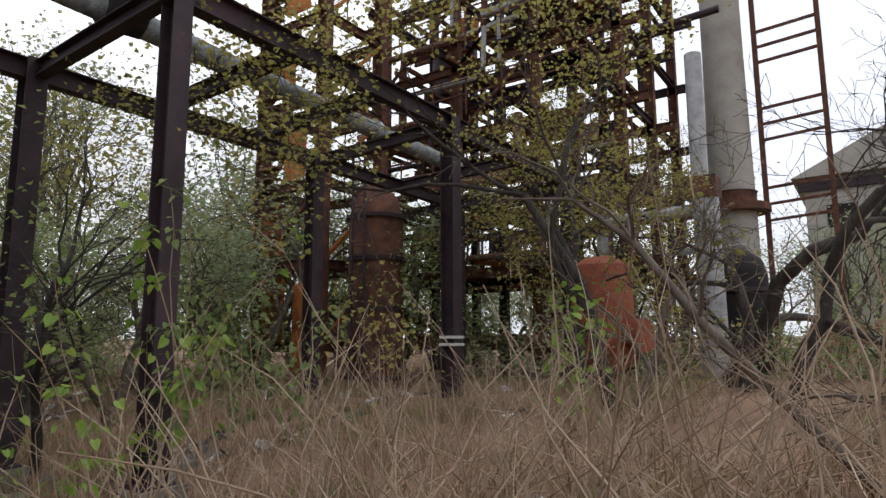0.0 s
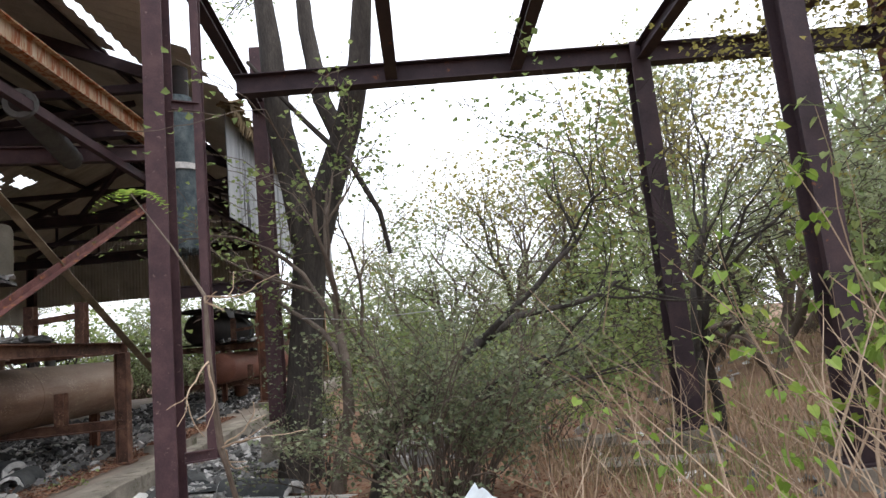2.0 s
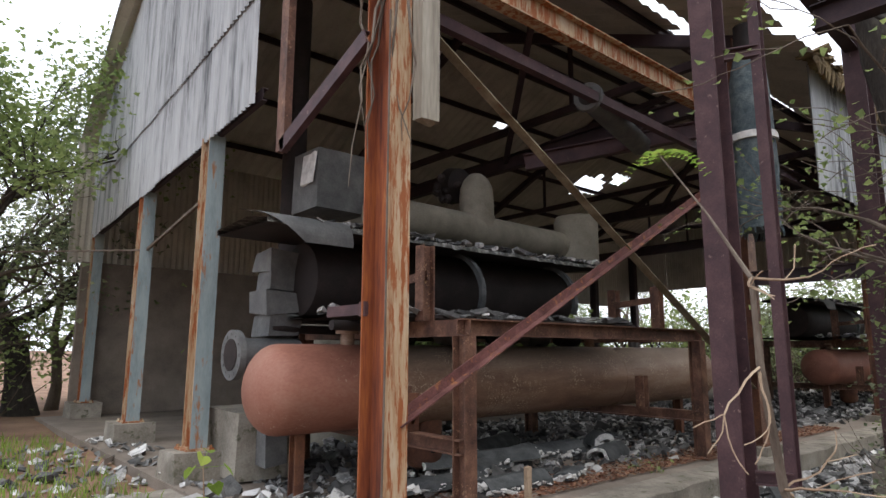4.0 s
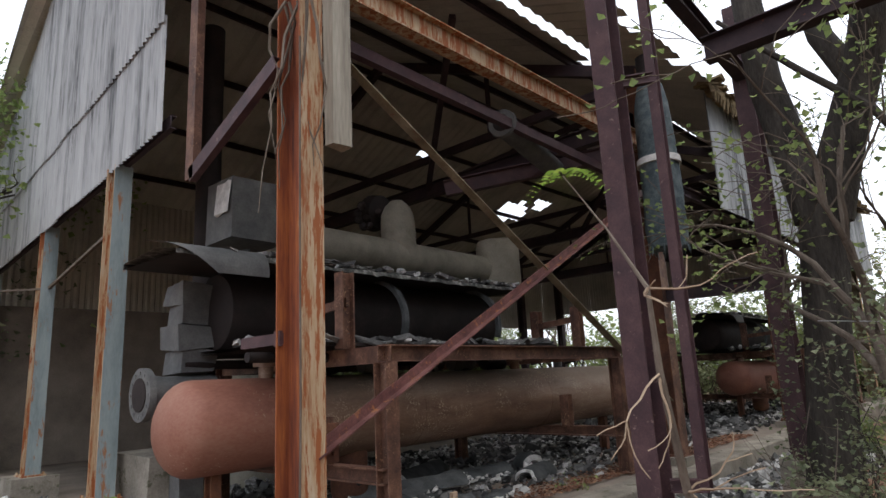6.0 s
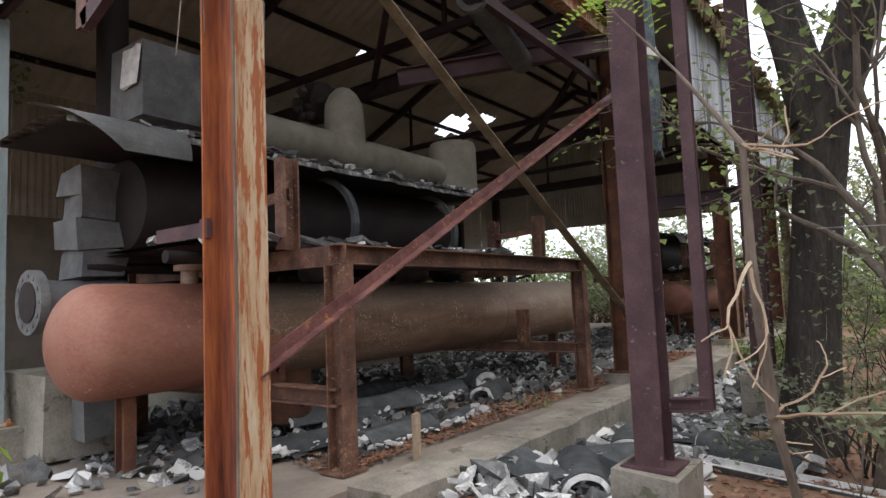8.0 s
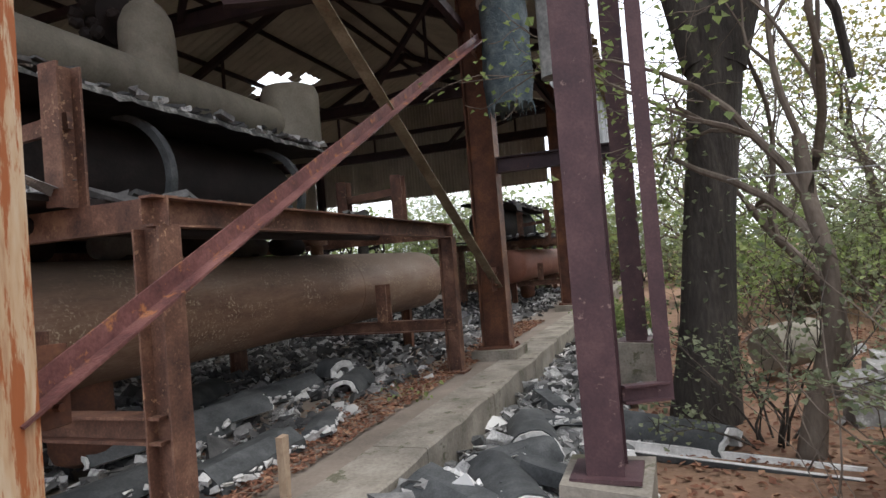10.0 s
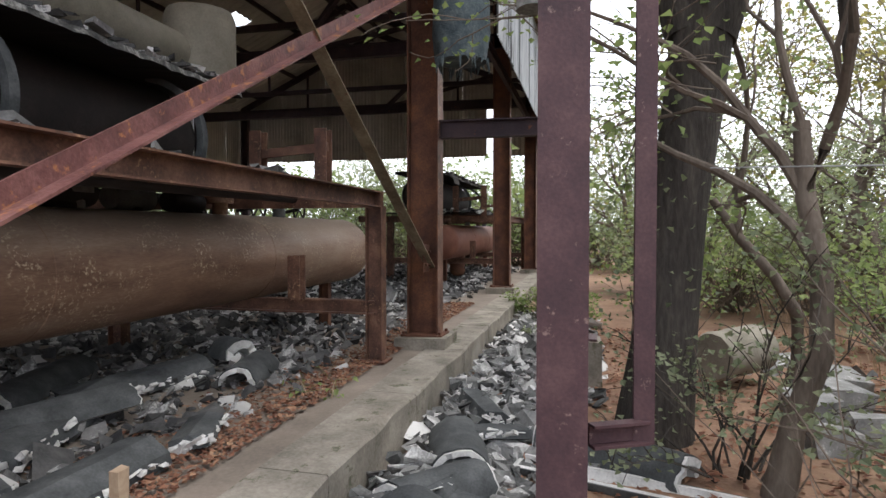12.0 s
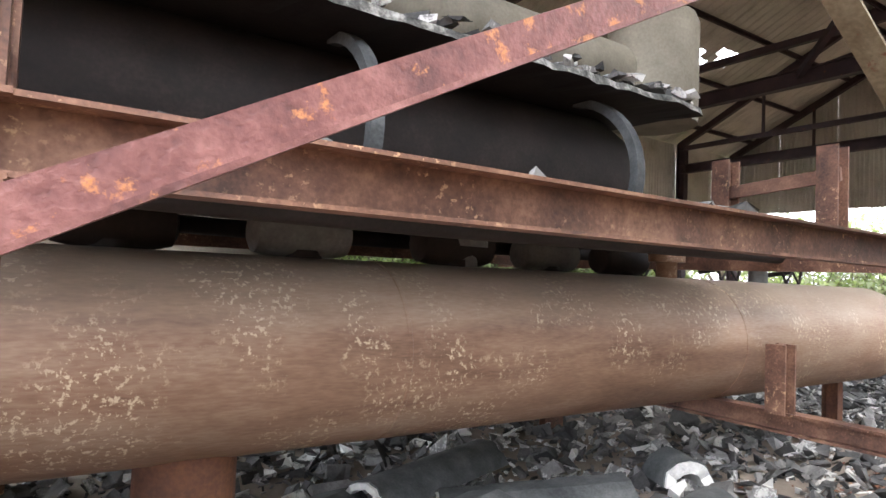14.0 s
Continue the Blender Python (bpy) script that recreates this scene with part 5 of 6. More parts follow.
# ---- trees and plants ----
def grow(rng, p, d, ln, r, depth, limbs, tips, spread=38, kids=(2, 3), droop=0.0, wander=.22, shrink=.68):
    pts, rad = [Vector(p)], [r]
    d = Vector(d).normalized()
    n = 5
    for i in range(n):
        d = (d + Vector((rng.gauss(0, wander), rng.gauss(0, wander), rng.gauss(0, wander * .6) - droop))).normalized()
        pts.append(pts[-1] + d * ln / n)
        rad.append(r * (1 - .42 * (i + 1) / n))
    limbs.append((pts, rad, depth))
    if depth == 0:
        tips.extend(pts[1:])
        return
    if depth == 1:
        tips.extend(pts[2:])
    for k in range(rng.randint(*kids) + (1 if depth > 1 else 0)):
        t = rng.randint(2, n) if k else n
        ax = Vector((rng.gauss(0, 1), rng.gauss(0, 1), rng.gauss(0, 1))).normalized()
        nd = (Matrix.Rotation(radians(rng.uniform(spread * .5, spread * 1.4)), 3, ax) @ d)
        grow(rng, pts[t], nd, ln * rng.uniform(shrink * .8, shrink * 1.15), rad[t] * rng.uniform(.55, .75), depth - 1, limbs, tips, spread, kids, droop, wander, shrink)


def leaf_cloud(rng, tips, per, size, reach, s=None, fold=.25, ratio=.55):
    s = s or Shape()
    for t in tips:
        for _ in range(per if isinstance(per, int) else (1 if rng.random() < per else 0)):
            p = t + Vector((rng.gauss(0, reach), rng.gauss(0, reach), rng.gauss(0, reach * .8)))
            a = rng.uniform(*size)
            d = Vector((rng.gauss(0, 1), rng.gauss(0, 1), rng.gauss(-.2, .7))).normalized()
            w = d.cross(Vector((rng.gauss(0, .4), rng.gauss(0, .4), 1))).normalized() * a * ratio
            up = w.cross(d).normalized() * a * fold
            s.add([p, p + d * a * .45 + w + up, p + d * a, p + d * a * .45 - w + up], [(0, 1, 2), (0, 2, 3)])
    return s


def tree(name, base, lean, ln, r, depth, label, leafmat, per, size, reach, seed, bark=BARK_GREY, group="", **kw):
    rng = random.Random(seed)
    limbs, tips = [], []
    grow(rng, (0, 0, 0), lean, ln, r, depth, limbs, tips, **kw)
    ob = thing(name, None, None, label, "tree", group=group)
    ob.location = base
    tr, tw = Shape(), Shape()
    for k, (pts, rad, dp) in enumerate(limbs):
        if k == 0:
            rad = [rad[0] * 1.25] + rad[1:]
            tr.tube([pts[0] - Vector((0, 0, .3))] + pts, [rad[0] * 1.1] + rad, 12, wob=.06, rng=rng)
        elif dp >= depth - 1:
            tr.tube(pts, rad, 8)
        else:
            tw.tube(pts, [max(q, .004) for q in rad], 4 if dp < 2 else 5, caps=False)
    part("trunk", tr, bark, ob, smooth=True)
    tagged(part("branchwork", tw, bark, ob), kind="stuff")
    if per:
        part("crown", leaf_cloud(rng, tips, per, size, reach), leafmat, ob)
    return ob


# the big forked tree beside the shed
def forked_tree():
    rng = random.Random(50)
    ob = thing("forked_tree", None, None, "big dark forked tree overgrown at its foot", "tree")
    g = ground_z(-9.25, -1.05)
    tr = Shape()
    tr.tube([(-9.25, -1.10, g - .4), (-9.25, -1.08, g + .1), (-9.22, -1.00, .5), (-9.26, -0.92, 1.5), (-9.30, -0.78, 2.6), (-9.36, -0.70, 3.3)], [.4, .31, .245, .225, .235, .26], 16, wob=.05, rng=rng)
    tr.tube([(-9.34, -0.79, 2.9), (-9.45, -0.96, 3.7), (-9.55, -1.15, 4.7), (-9.60, -1.22, 6.0), (-9.80, -1.40, 7.6)], [.24, .21, .19, .17, .13], 12, wob=.05, rng=rng)
    tr.tube([(-9.34, -0.72, 2.9), (-9.35, -0.47, 3.6), (-9.30, -0.12, 4.5), (-9.10, 0.15, 5.4), (-8.80, 0.40, 7.2)], [.25, .22, .2, .17, .12], 12, wob=.05, rng=rng)
    tr.tube([(-9.30, -0.20, 4.3), (-9.40, -0.48, 5.0), (-9.50, -0.65, 6.2), (-9.60, -0.70, 7.4)], [.15, .13, .12, .1], 10, wob=.05, rng=rng)
    tr.tube([(-9.25, -1.50, 5.6), (-9.20, -0.70, 4.6), (-9.10, -0.10, 3.9), (-9.30, 0.25, 3.2), (-9.40, 0.35, 2.6)], [.03, .04, .045, .04, .035], 8)
    part("trunk", tr, BARK, ob, "dark furrowed forked trunk", smooth=True)
    limbs, tips = [], []
    for p, d in (((-9.80, -1.45, 7.5), (-.3, -.4, 1)), ((-8.80, 0.40, 7.1), (.3, .6, .8)), ((-9.60, -0.70, 7.3), (-.3, .5, .8))):
        grow(rng, p, d, 2.2, .08, 3, limbs, tips)
    tw = Shape()
    for pts, rad, dp in limbs:
        tw.tube(pts, [max(q, .004) for q in rad], 5, caps=False)
    tagged(part("branchwork", tw, BARK, ob), kind="stuff")
    part("crown", leaf_cloud(rng, tips, 1, (.04, .09), .14), LEAF, ob)
    iv, iv_t = Shape(), []
    for k in range(900):
        a, z = rng.uniform(0, 6.28), rng.triangular(-.2, 2.6, 1.0)
        q = .33 + abs(rng.gauss(0, .14))
        iv_t.append(Vector((-9.23 + q * math.cos(a), -1.03 + q * math.sin(a), z)))
    part("creeper", leaf_cloud(rng, iv_t, .32, (.03, .07), .04), LEAF_DARK, ob, "creeper clinging to the trunk")


forked_tree()


def bush(name, x, y, r, h, n, seed, leafmat, label, per=2, size=(.025, .06), twigmat=BARK_GREY):
    rng = random.Random(seed)
    ob = thing(name, None, None, label, "bush")
    g = ground_z(x, y)
    st, tips = Shape(), []
    for k in range(n):
        a, q = rng.uniform(0, 6.28), r * .35 * math.sqrt(rng.random())
        p = Vector((x + q * math.cos(a), y + q * math.sin(a), g - .05))
        b = a + rng.gauss(0, .5)
        d = Vector((math.cos(b) * rng.uniform(.1, .7), math.sin(b) * rng.uniform(.1, .7), 1)).normalized()
        ln = h * rng.uniform(.6, 1.25)
        pts = [p]
        for i in range(6):
            d = (d + Vector((rng.gauss(0, .2), rng.gauss(0, .2), rng.gauss(-.07, .12)))).normalized()
            pts.append(pts[-1] + d * ln / 6)
            if i > 1:
                for _ in range(2):
                    e = (d + Vector((rng.gauss(0, .8), rng.gauss(0, .8), rng.gauss(0, .5)))).normalized()
                    t2 = pts[-1] + e * ln * rng.uniform(.12, .3)
                    st.tube([pts[-1], pts[-1].lerp(t2, .5) + Vector((0, 0, .02)), t2], [.005, .004, .002], 3, caps=False)
                    tips += [pts[-1].lerp(t2, f) for f in (.3, .6, .9)]
        st.tube(pts, [.012, .011, .009, .008, .006, .005, .003], 4, caps=False)
    tagged(part("stemwork", st, twigmat, ob, "tangle of thin stems"), kind="stuff")
    part("foliage", leaf_cloud(rng, tips, per, size, .06), leafmat, ob)
    return ob


bush("bush", -7.0, .75, 1.5, 1.75, 95, 60, LEAF_DARK, "dense grey-green bush of thin tangled stems", 4, twigmat=BARK_GREY)
bush("bush", -8.5, -.62, .5, 1.3, 14, 61, LEAF_DARK, "small grey-green bush crowding the tree's foot", 2, twigmat=BARK)
bush("bush", -9.9, 2.3, .9, 1.1, 26, 62, LEAF, "green bush behind the clearing's edge", 3)
bush("bush", -13.6, -2.35, .5, .25, 8, 63, LEAF_DARK, "low green weeds on the rubble", 3, (.04, .09))
bush("bush", -15.3, -2.2, .9, .7, 22, 64, LEAF, "low green weeds at the kerb", 3, (.04, .09))

tree("slim_tree", (-8.15, -.45, ground_z(-8.15, -.45)), (-.1, .25, 1), 2.4, .085, 4, "slim dark-stemmed tree with small grey-green leaves", LEAF, 1.5, (.045, .09), .12, 70, kids=(2, 3))
tree("slim_tree", (-7.3, .1, ground_z(-7.3, .1)), (.03, -.05, 1), 2.6, .09, 4, "slim dark tree with twisted branches and leaves", LEAF, 2, (.045, .09), .12, 71, bark=BARK, kids=(2, 3))
tree("slim_tree", (-10.6, .3, ground_z(-10.6, .3)), (.0, .0, 1), 2.3, .07, 4, "slim tree with green leaves", LEAF, 1, (.04, .085), .14, 72)
tree("slim_tree", (-9.35, 4.3, ground_z(-9.3, 4.3)), (.0, .12, 1), 2.8, .09, 4, "slim dark tree growing beside the rack post", LEAF_YELLOW, .25, (.035, .07), .14, 73, bark=BARK)
tree("slim_tree", (-9.0, 4.6, ground_z(-9, 4.6)), (.08, .1, 1), 2.2, .07, 4, "slim dark tree growing beside the rack post", LEAF_YELLOW, .3, (.035, .07), .14, 74, bark=BARK)
tree("yellow_tree", (-2.7, 8.9, ground_z(-2.7, 8.9)), (-.05, .05, 1), 3.3, .1, 5, "thin tree with a sparse yellow-green crown", LEAF_YELLOW, 3, (.04, .085), .2, 75, bark=BARK, spread=45)
tree("yellow_tree", (-3.6, 10.6, 0), (-.06, .0, 1), 3.5, .1, 5, "thin tree with a sparse yellow-green crown", LEAF_YELLOW, 2, (.05, .1), .2, 76, bark=BARK, spread=45)
tree("bare_tree", (-.7, 10.6, ground_z(-.7, 10.6)), (.12, .1, 1), 3.2, .12, 5, "bare dark tree with a net of twigs", LEAF, 0, (.05, .1), .2, 77, bark=BARK, spread=48)
tree("bare_tree", (-1.6, 12.5, 0), (.1, .1, 1), 2.8, .12, 5, "bare dark tree with a net of twigs", LEAF, 0, (.05, .1), .2, 78, bark=BARK, spread=48)
tree("bare_tree", (-2.2, 8.4, ground_z(-2.2, 8.4)), (.05, .1, .8), 1.5, .05, 5, "bare twiggy shrub before the vessel", LEAF, 0, (.05, .1), .2, 79, bark=BARK_GREY, spread=50)


tree("bare_tree", (-2.15, 13.4, .4), (.3, .05, 1), 4.0, .17, 5, "tall bare dark tree spreading over the stack", LEAF, 0, (.05, .1), .2, 178, bark=BARK, spread=46)


tree("creeper_tree", (-3.75, -17.0, ground_z(-3.75, -17)), (.02, .0, 1), 3.6, .3, 5, "dark tree hung with creepers beyond the gable", LEAF_DARK, 3, (.07, .15), .3, 179, bark=BARK, spread=36)
tree("creeper_tree", (-1.9, -13.6, ground_z(-1.9, -13.6)), (.05, .0, 1), 3.0, .24, 5, "dark tree hung with creepers beyond the gable", LEAF, 3, (.07, .14), .3, 181, bark=BARK, spread=40)
beam("wire", (-4.38, -10.25, 3.05), (-2.0, -13.6, 3.15), rect(.025, .025), BARK_GREY, "thin dark wire strung to a tree", cat="wire")


def leaning_branch():
    ob = thing("leaning_branch", None, None, "long bare bent branch leaning over the grass", "branch")
    rng = random.Random(80)
    limbs, tips = [], []
    m = [Vector(p) for p in LEAN]
    s = Shape().tube(m, [.075, .06, .05, .042, .034, .022, .01], 9, wob=.05, rng=rng)
    part("stem", s, BARK_GREY, ob, smooth=True)
    for k in (2, 3, 4, 5):
        for _ in range(3):
            grow(rng, m[k], (rng.gauss(0, .6), rng.gauss(0, .6), rng.uniform(.5, 1.2)), rng.uniform(.5, .9), .018, 2, limbs, tips, spread=40)
    tw = Shape()
    for pts, rad, dp in limbs:
        tw.tube(pts, [max(q, .003) for q in rad], 4, caps=False)
    tagged(part("twigwork", tw, BARK_GREY, ob), kind="stuff")


LEAN = [(.72, 6.3, -.3), (.17, 6.3, .34), (-.37, 6.15, .94), (-.93, 6.13, 1.57), (-1.46, 6.16, 2.28), (-2.04, 6.19, 2.75), (-2.7, 6.06, 2.82)]
leaning_branch()


def field_stalks(n, seed, box_, h, label, mat, lean=.35, rad=(.003, .007), skip=None):
    rng = random.Random(seed)
    s = Shape()
    k = 0
    while k < n:
        x, y = rng.uniform(box_[0], box_[1]), rng.uniform(box_[2], box_[3])
        if (x - .15) ** 2 + (y - .95) ** 2 < 4.5 or (skip and skip(x, y)):
            continue
        k += 1
        p = Vector((x, y, ground_z(x, y) - .02))
        d = Vector((rng.gauss(0, lean), rng.gauss(0, lean), 1)).normalized()
        ln = rng.uniform(*h)
        pts = [p]
        for i in range(5):
            d = (d + Vector((rng.gauss(0, .16), rng.gauss(0, .16), rng.gauss(-.06, .1)))).normalized()
            pts.append(pts[-1] + d * ln / 5)
            if i > 1 and rng.random() < .5:
                e = pts[-1] + (d + Vector((rng.gauss(0, .7), rng.gauss(0, .7), .2))).normalized() * ln * .25
                s.tube([pts[-1], e], [rad[0], .001], 3, caps=False)
        r = rng.uniform(*rad)
        s.tube(pts, [r, r * .9, r * .8, r * .65, r * .5, r * .25], 4, caps=False)
    thing("dry_stalks", s, mat, label, "dry stalks", "stuff")


def near_shed(x, y):
    return y < 1.6 and x < -3.2 or y < -.2


field_stalks(900, 81, (-9, 4, 1.2, 9), (.5, 1.5), "tangle of tan dry stems over the clearing", TWIG, .5, skip=near_shed)
field_stalks(260, 82, (-4.5, 3, 2.2, 5), (.8, 2.0), "taller dry stems near the path", TWIG, .55, (.004, .009), skip=near_shed)
field_stalks(330, 180, (-2.6, 3.2, 3.0, 6.6), (.9, 2.1), "pale bent twigs crossing over the grass", TWIG, .8, (.004, .01), skip=near_shed)
field_stalks(60, 83, (-8.6, -6.4, -.6, 3.2), (.7, 1.5), "reddish bare shoots by the bush", BARK_GREY, .3)


def grass(n, seed, box_, h, mat, label, skip=None, thresh=-.2):
    rng = random.Random(seed)
    s = Shape()
    k = 0
    while k < n:
        x, y = rng.uniform(box_[0], box_[1]), rng.uniform(box_[2], box_[3])
        if noise.noise((x * .5, y * .5, 20)) < thresh or (skip and skip(x, y)):
            continue
        k += 1
        z = ground_z(x, y)
        a, ln = rng.uniform(0, 6.28), rng.uniform(*h)
        w = Vector((math.cos(a), math.sin(a), 0)) * rng.uniform(.004, .009)
        b = Vector((rng.gauss(0, .35), rng.gauss(0, .35), 0)) * ln
        p = Vector((x, y, z - .01))
        s.add([p - w, p + w, p + b * .35 + w * .7 + Vector((0, 0, ln * .6)), p + b * .35 - w * .7 + Vector((0, 0, ln * .6)), p + b + Vector((0, 0, ln * .85))], [(0, 1, 2, 3), (3, 2, 4)])
    thing("grass", s, mat, label, "grass", "stuff")


grass(15000, 84, (-10, 5, 1.5, 12), (.08, .4), DRY, "dry tan grass over the clearing", near_shed)
grass(7000, 85, (-12, 5, 2.2, 16), (.06, .3), LEAF, "patches of short green grass", near_shed, .08)
grass(5000, 86, (-24, -9, 1.5, 14), (.1, .5), DRY, "dry grass in the distance")
grass(1500, 87, (-4.6, -1.2, -12, -6), (.08, .3), LEAF_BRIGHT, "green grass by the gable", lambda x, y: x < -3.6 and y > -13)


def sapling(name, base, h, n, seed, mat, label, size=(.06, .13), lean=(0, 0), leaves=26):
    """A thin stem with broad heart-shaped leaves on stalks."""
    rng = random.Random(seed)
    ob = thing(name, None, None, label, "plant")
    for k in range(n):
        p = Vector(base) + Vector((rng.gauss(0, .18), rng.gauss(0, .18), -.05)) * (1 if n > 1 else .1)
        d = Vector((lean[0] + rng.gauss(0, .2), lean[1] + rng.gauss(0, .2), 1)).normalized()
        pts = [p]
        for i in range(7):
            d = (d + Vector((rng.gauss(0, .12), rng.gauss(0, .12), 0))).normalized()
            pts.append(pts[-1] + d * h * rng.uniform(.8, 1.1) / 7)
        part("stem", Shape().tube(pts, [.012, .011, .009, .008, .006, .005, .004, .002], 5, caps=False), TWIG, ob)
        lf = Shape()
        for _ in range(leaves):
            q = pts[rng.randint(2, 7)]
            e = Vector((rng.gauss(0, 1), rng.gauss(0, 1), rng.gauss(.1, .4))).normalized()
            t = q + e * rng.uniform(.05, .2)
            lf.tube([q, t], [.002, .0015], 3, caps=False)
            a = rng.uniform(*size)
            dn = (e + Vector((0, 0, -.8))).normalized()
            w = dn.cross(Vector((rng.gauss(0, .5), rng.gauss(0, .5), 1))).normalized()
            up = w.cross(dn) * a * .12
            lf.add([t, t + w * a * .3 - dn * a * .12 + up, t + w * a * .48 + dn * a * .25 + up, t + w * a * .3 + dn * a * .7, t + dn * a * 1.1 - up, t - w * a * .3 + dn * a * .7, t - w * a * .48 + dn * a * .25 + up, t - w * a * .3 - dn * a * .12 + up],
                   [(0, 1, 2, 3, 4), (0, 4, 5, 6, 7)])
        tagged(part("foliage", lf, mat, ob), kind="stuff")
    return ob


sapling("vine", (-4.9, 3.5, ground_z(-4.9, 3.5)), 2.3, 3, 90, LEAF_BRIGHT, "vine with broad fresh green leaves", (.06, .11), (-.05, 0), 30)
sapling("vine", (-4.6, 4.0, ground_z(-4.6, 4.0)), 3.0, 3, 91, LEAF_BRIGHT, "vine with broad fresh green leaves", (.06, .11), (-.1, 0), 30)
sapling("vine", (-5.2, 4.2, ground_z(-5.2, 4.2)), 3.2, 4, 96, LEAF, "vine climbing the dark rack post", (.05, .1), (-.1, 0), 40)
sapling("weed", (-4.0, 2.4, ground_z(-4.0, 2.4)), 1.4, 4, 92, LEAF_BRIGHT, "leafy green weeds in the clearing", (.04, .08), (0, 0), 18)
sapling("weed", (-6.2, 5.8, ground_z(-6.2, 5.8)), 2.2, 6, 93, LEAF, "leafy green weeds in the clearing", (.06, .12), (0, 0), 40)
sapling("weed", (-2.6, 7.2, ground_z(-2.6, 7.2)), 1.7, 4, 94, LEAF_BRIGHT, "leafy green weeds before the vessel", (.06, .12), (0, 0), 24)
sapling("weed", (-3.4, -3.9, ground_z(-3.4, -3.9)), 1.0, 1, 95, LEAF_BRIGHT, "small bright-leaved weed near the gable", (.08, .14), (.1, .1), 8)
sapling("weed", (-8.6, -3.9, 0.0), .2, 2, 97, LEAF, "small green weed in the rubble", (.025, .045), (0, 0), 10)


def feathery_sapling():
    """The bare-stemmed sapling leaning on the post, with pinnate leaves above."""
    ob = thing("sapling", None, None, "pale bare sapling with a few feathery green leaves", "sapling")
    rng = random.Random(99)
    g = ground_z(-4.95, -.5)
    pts = [(-4.95, -.48, g - .05), (-4.8, -.56, .3), (-4.62, -.62, .8), (-4.5, -.63, 1.35), (-4.45, -.62, 1.75), (-4.55, -.85, 2.1), (-4.66, -1.15, 2.5)]
    part("stem", Shape().tube(pts, [.028, .025, .022, .018, .012, .006, .004], 7), BARK_GREY, ob, smooth=True)
    limbs, tips = [], []
    for k in range(7):
        q = pts[2 + k % 3]
        grow(rng, q, (rng.gauss(-.3, .8), rng.gauss(.35, .5), rng.uniform(-.6, .6)), rng.uniform(.22, .42), .007, 1, limbs, tips, spread=35)
    tw = Shape()
    for p2, rad, dp in limbs:
        tw.tube(p2, [max(q, .003) for q in rad], 4, caps=False)
    tagged(part("twigwork", tw, TWIG, ob), kind="stuff")
    lf = Shape()
    top = Vector((-4.66, -1.15, 2.5))
    for a in (.2, 1.3, 2.4, 3.6, 4.8):
        d = Vector((math.cos(a), math.sin(a), .25))
        for i in range(10):
            c = top + d * .024 * (i + 1) + Vector((0, 0, -.002 * i * i))
            w = d.cross(Vector((0, 0, 1))).normalized()
            for sg in (-1, 1):
                e = (w * sg + d * .35).normalized() * .05
                n = d * .013
                lf.add([c, c + e * .5 + n, c + e, c + e * .5 - n], [(0, 1, 2, 3)])
    tagged(part("foliage", lf, LEAF_BRIGHT, ob, "feathery leaflets"), kind="stuff")


feathery_sapling()
hv = Shape()
rngv = random.Random(101)
for k in range(7):
    p = Vector((-4.3 + rngv.uniform(-.05, .1), -3.15 + rngv.uniform(-.4, .1), 4.6))
    pts = [p]
    for i in range(6):
        pts.append(pts[-1] + Vector((rngv.gauss(0, .06), rngv.gauss(0, .06), -rngv.uniform(.15, .4))))
    hv.tube(pts, [.016, .014, .012, .009, .007, .005, .003], 5, caps=False)
hv.tube([(-4.28, -3.27, 4.2), (-4.27, -3.26, 2.5), (-4.26, -3.24, 1.2), (-4.22, -3.2, .1)], .009, 5)
thing("hanging_vine", hv, BARK_GREY, "dry grey vine hanging on the rusted column", "vine")
wire = Shape().tube([(-8.5, -.8, 1.75), (-7.2, .0, 1.62), (-6.0, 1.4, 1.6)], .005, 5)
thing("wire", wire, SILVER, "pale thin wire strung from the tree", "wire")


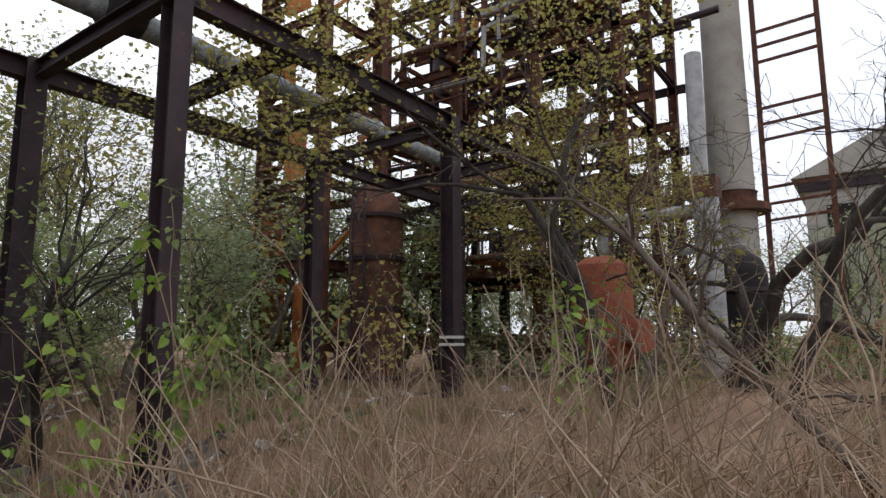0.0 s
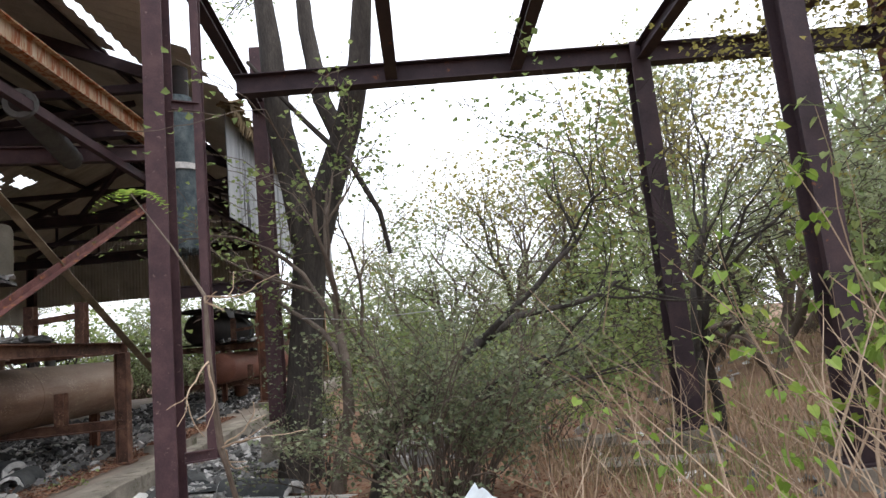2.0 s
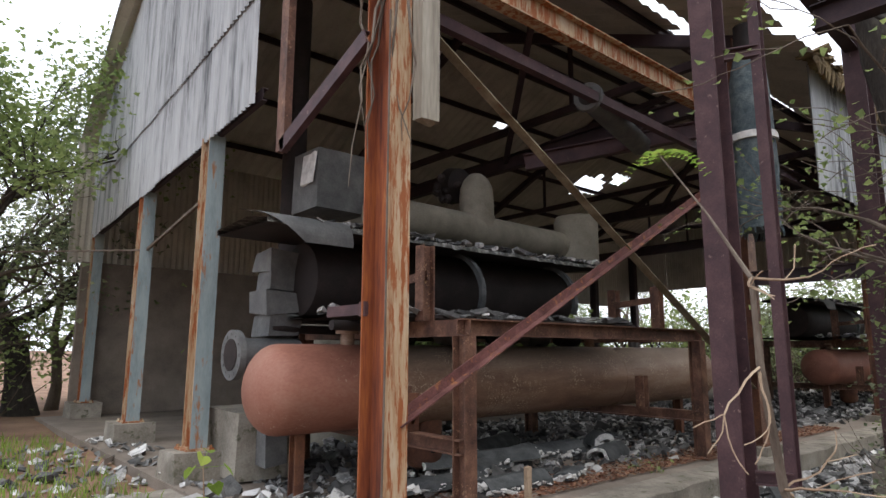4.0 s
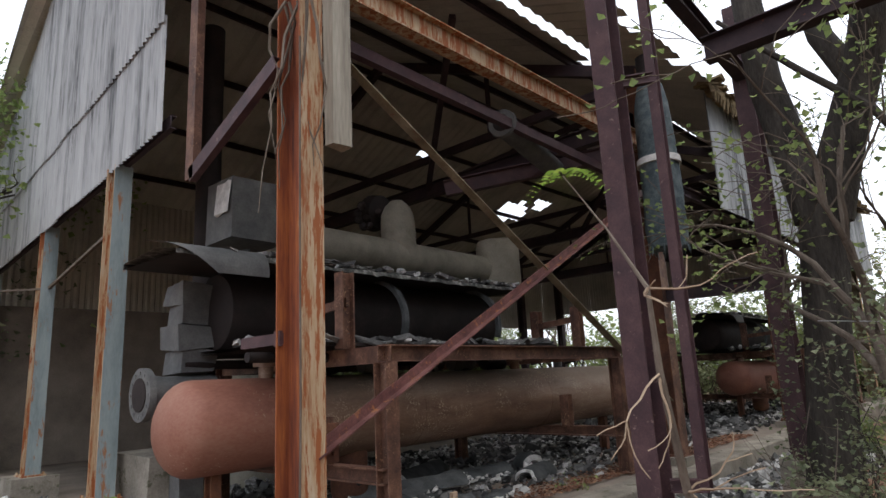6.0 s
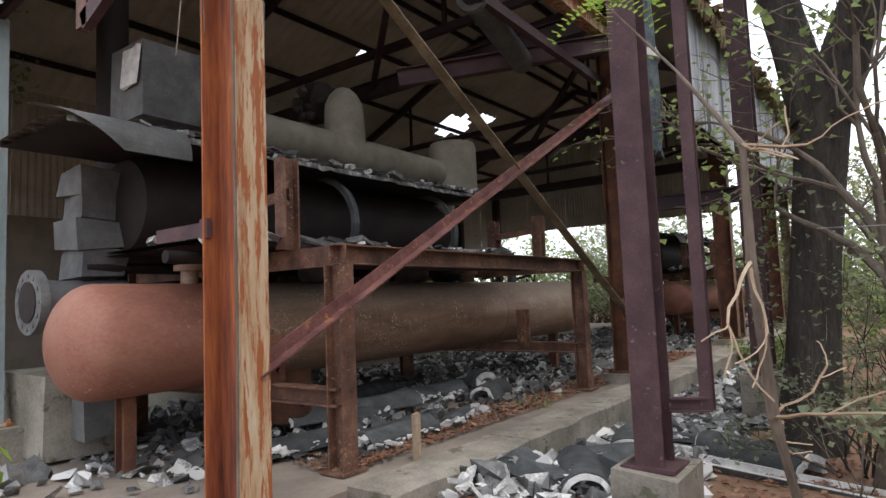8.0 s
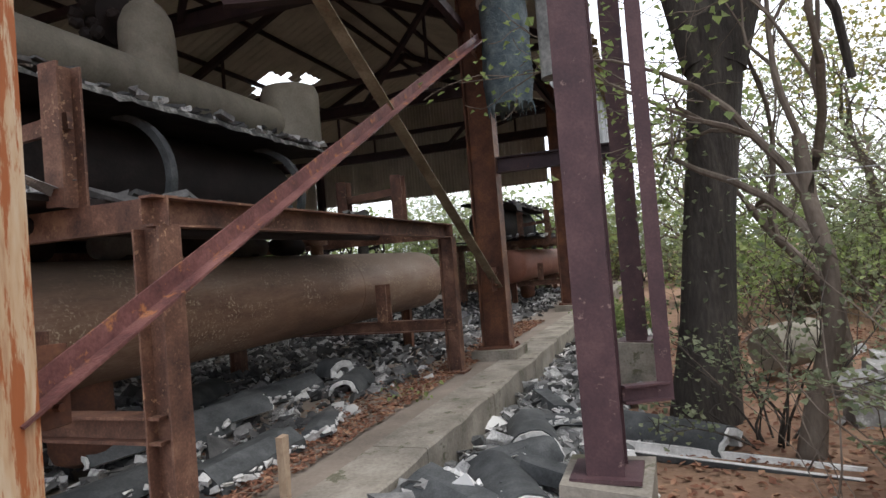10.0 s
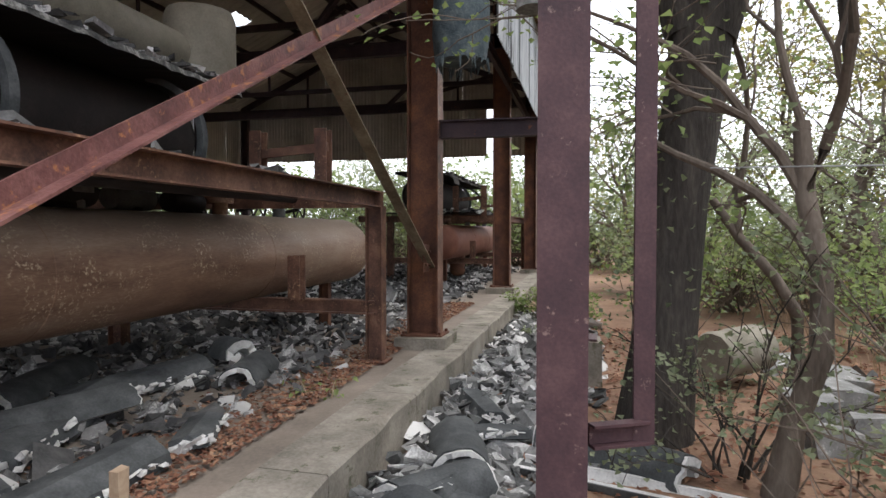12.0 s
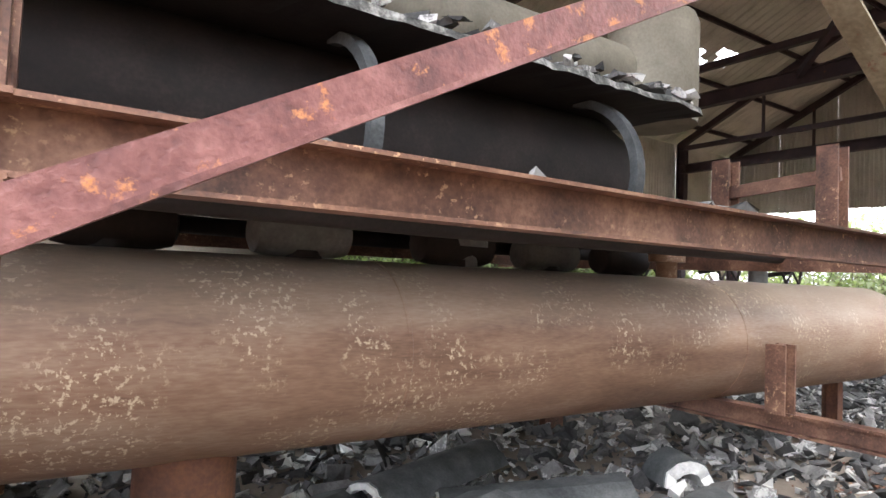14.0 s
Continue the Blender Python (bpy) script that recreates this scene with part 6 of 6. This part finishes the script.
# ---- woods around ----
def woods():
    kinds = []
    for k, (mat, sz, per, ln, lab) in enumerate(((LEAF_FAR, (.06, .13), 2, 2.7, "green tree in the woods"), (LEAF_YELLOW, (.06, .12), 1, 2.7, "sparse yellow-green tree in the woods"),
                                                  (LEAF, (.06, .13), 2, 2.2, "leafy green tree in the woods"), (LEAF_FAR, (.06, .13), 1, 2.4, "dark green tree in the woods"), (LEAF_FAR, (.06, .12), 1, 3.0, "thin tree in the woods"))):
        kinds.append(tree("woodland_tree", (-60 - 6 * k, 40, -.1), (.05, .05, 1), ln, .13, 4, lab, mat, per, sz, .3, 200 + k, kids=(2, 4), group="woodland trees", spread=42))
    rng = random.Random(300)
    spots = []
    tries = 0
    while len(spots) < 66 and tries < 6000:
        tries += 1
        a = radians(rng.uniform(72, 245))
        q = 13 + 34 * rng.random() ** .8
        x, y = -3 + q * math.cos(a), 1 + q * math.sin(a)
        if x < -2.5 and x > -28.5 and -17.5 < y < -1.2:
            continue
        if -17 < x < 6 and 10.5 < y < 26 and rng.random() < .93:
            continue
        if x > -14 and -1.5 < y < 10.5:
            continue
        if x > -5 and y > 14:
            continue
        if any((x - u) ** 2 + (y - v) ** 2 < 5.0 for u, v in spots):
            continue
        spots.append((x, y))
        m = pose(x, y, ground_z(x, y) - .05, 0, 0, rng.uniform(0, 360))
        c = copy_thing(kinds[rng.randrange(5)], m)
        f = rng.uniform(.7, 1.25)
        c.scale = (f, f, f)
    for k in range(30):
        x, y = rng.uniform(-44, 4), rng.uniform(27, 40)
        if x > -4:
            continue
        c = copy_thing(kinds[(0, 2, 3)[k % 3]], pose(x, y, -.1, 0, 0, rng.uniform(0, 360)))
        f = rng.uniform(.8, 1.2)
        c.scale = (f, f, f)
    for k, (x, y) in enumerate(((-3.0, -15.6), (-4.6, -18.5), (-1.4, -16.5), (-3.2, -21), (-6.5, -22), (.5, -15), (-9.5, -21), (1.5, -20), (-14, -21), (-19, -22), (-25, -20), (-1.5, -27))):
        c = copy_thing(kinds[(2, 4, 3, 0)[k % 4]], pose(x, y, ground_z(x, y) - .05, 0, 0, 77 * k))
        f = rng.uniform(.9, 1.3)
        c.scale = (f, f, f)
    for k, (x, y) in enumerate(((-17.5, 2.9), (-18.5, 5.0), (-20.0, 1.0), (-19.5, 8.2), (-22.0, 4.4))):
        c = copy_thing(kinds[(1, 4, 0, 1)[k % 4]], pose(x, y, ground_z(x, y) - .05, 0, 0, 41 * k))
        f = rng.uniform(1.0, 1.4)
        c.scale = (f, f, f)
    for k, (x, y) in enumerate(((-13, 11.5), (-12, 16), (-14.5, 14), (-8, 17.5))):
        c = copy_thing(kinds[(0, 2)[k % 2]], pose(x, y, ground_z(x, y) - .05, 0, 0, 63 * k))
        f = rng.uniform(.9, 1.2)
        c.scale = (f, f, f)
    for k in range(30):
        x, y = -7 - 1.0 * k + rng.uniform(-.4, .4), -17.4 - 2.2 * rng.random()
        if k >= 22:
            x, y = -30 - 3 * rng.random(), -15.5 + 1.7 * (k - 22)
        c = copy_thing(shrub[k % 2], pose(x, y, -.1, 0, 0, rng.uniform(0, 360)))
        f = rng.uniform(1.6, 2.4)
        c.scale = (f, f, f)
    for k in range(26):
        a, q = radians(100 + 64 * rng.random()), rng.uniform(19, 30)
        x, y = q * math.cos(a), 1 + q * math.sin(a)
        if y < 0 and x > -28.5 or (-17 < x < -3 and y < 26):
            continue
        c = copy_thing(kinds[(0, 2, 1, 3, 4)[k % 5]], pose(x, y, ground_z(x, y) - .05, 0, 0, rng.uniform(0, 360)))
        f = rng.uniform(1.25, 1.75)
        c.scale = (f, f, f)
    for k, (x, y) in enumerate(((-.5, 27), (2.0, 29), (4.5, 26), (.8, 33), (3.6, 34), (6.5, 31))):
        c = copy_thing(kinds[(0, 4, 2)[k % 3]], pose(x, y, ground_z(x, y) - .05, 0, 0, 59 * k))
        c.scale = (.95, .95, .95)
    for k in range(34):
        x, y = -8 - .72 * k + rng.uniform(-.4, .4), -19.2 - 1.5 * rng.random()
        if k >= 20:
            x, y = -31.5 - 3 * rng.random(), -17.5 + 1.35 * (k - 20)
        c = copy_thing(shrub[k % 2], pose(x, y, -.1, 0, 0, rng.uniform(0, 360)))
        f = rng.uniform(2.3, 3.1)
        c.scale = (f, f, f)
    for k in range(9):
        c = copy_thing(kinds[(0, 2, 3)[k % 3]], pose(-10 - 2.3 * k, -18 - .8 * (k % 2), -.1, 0, 0, 81 * k))
        f = rng.uniform(.6, .8)
        c.scale = (f, f, f)
    for k, (x, y) in enumerate(((-11.0, 6.6), (-12.6, 7.6), (-13.2, 5.2), (-14.8, 9.0), (-12.2, 9.6), (-15.5, 3.6), (-16.8, 6.8))):
        c = copy_thing(kinds[(2, 0, 3)[k % 3]], pose(x, y, ground_z(x, y) - .05, 0, 0, 50 * k))
        f = rng.uniform(.7, .95)
        c.scale = (f, f, f)
    for k in range(64):
        x, y = rng.uniform(-22, -10.5), rng.uniform(-1.0, 10.5)
        if k < 12:
            x = rng.uniform(-24, -16)
        if k >= 26:
            x, y = rng.uniform(-36, -29), rng.uniform(-16, 0)
        if k >= 38:
            x, y = rng.uniform(-16, 5), rng.uniform(12.5, 27)
        if k >= 52:
            x, y = (-3.5 + 5 * rng.random(), -13 - 9 * rng.random())
        if k >= 58:
            x, y = rng.uniform(-4.5, 3), rng.uniform(12, 21)
        c = copy_thing(shrub[k % 2], pose(x, y, 0, 0, 0, rng.uniform(0, 360)))
        f = rng.uniform(.8, 1.5)
        c.scale = (f, f, f)


shrub = []
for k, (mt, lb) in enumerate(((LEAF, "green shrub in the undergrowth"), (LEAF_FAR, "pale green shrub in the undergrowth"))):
    rng_ = random.Random(400 + k)
    sb = thing("shrub", None, None, lb, "shrub", group="undergrowth shrubs")
    tips_, st_ = [], Shape()
    for q in range(30):
        d_ = Vector((rng_.gauss(0, .5), rng_.gauss(0, .5), 1)).normalized()
        pts_ = [Vector((rng_.gauss(0, .2), rng_.gauss(0, .2), -.2))]
        for i in range(5):
            d_ = (d_ + Vector((rng_.gauss(0, .2), rng_.gauss(0, .2), 0))).normalized()
            pts_.append(pts_[-1] + d_ * .38)
        st_.tube(pts_, [.012, .01, .008, .006, .004, .002], 4, caps=False)
        tips_ += pts_[2:]
    tagged(part("stemwork", st_, BARK_GREY, sb), kind="stuff")
    part("foliage", leaf_cloud(rng_, tips_, 6, (.05, .11), .18), mt, sb)
    sb.location = (-13.5 - 3 * k, 2.5 + 2 * k, -.1)
    shrub.append(sb)
woods()
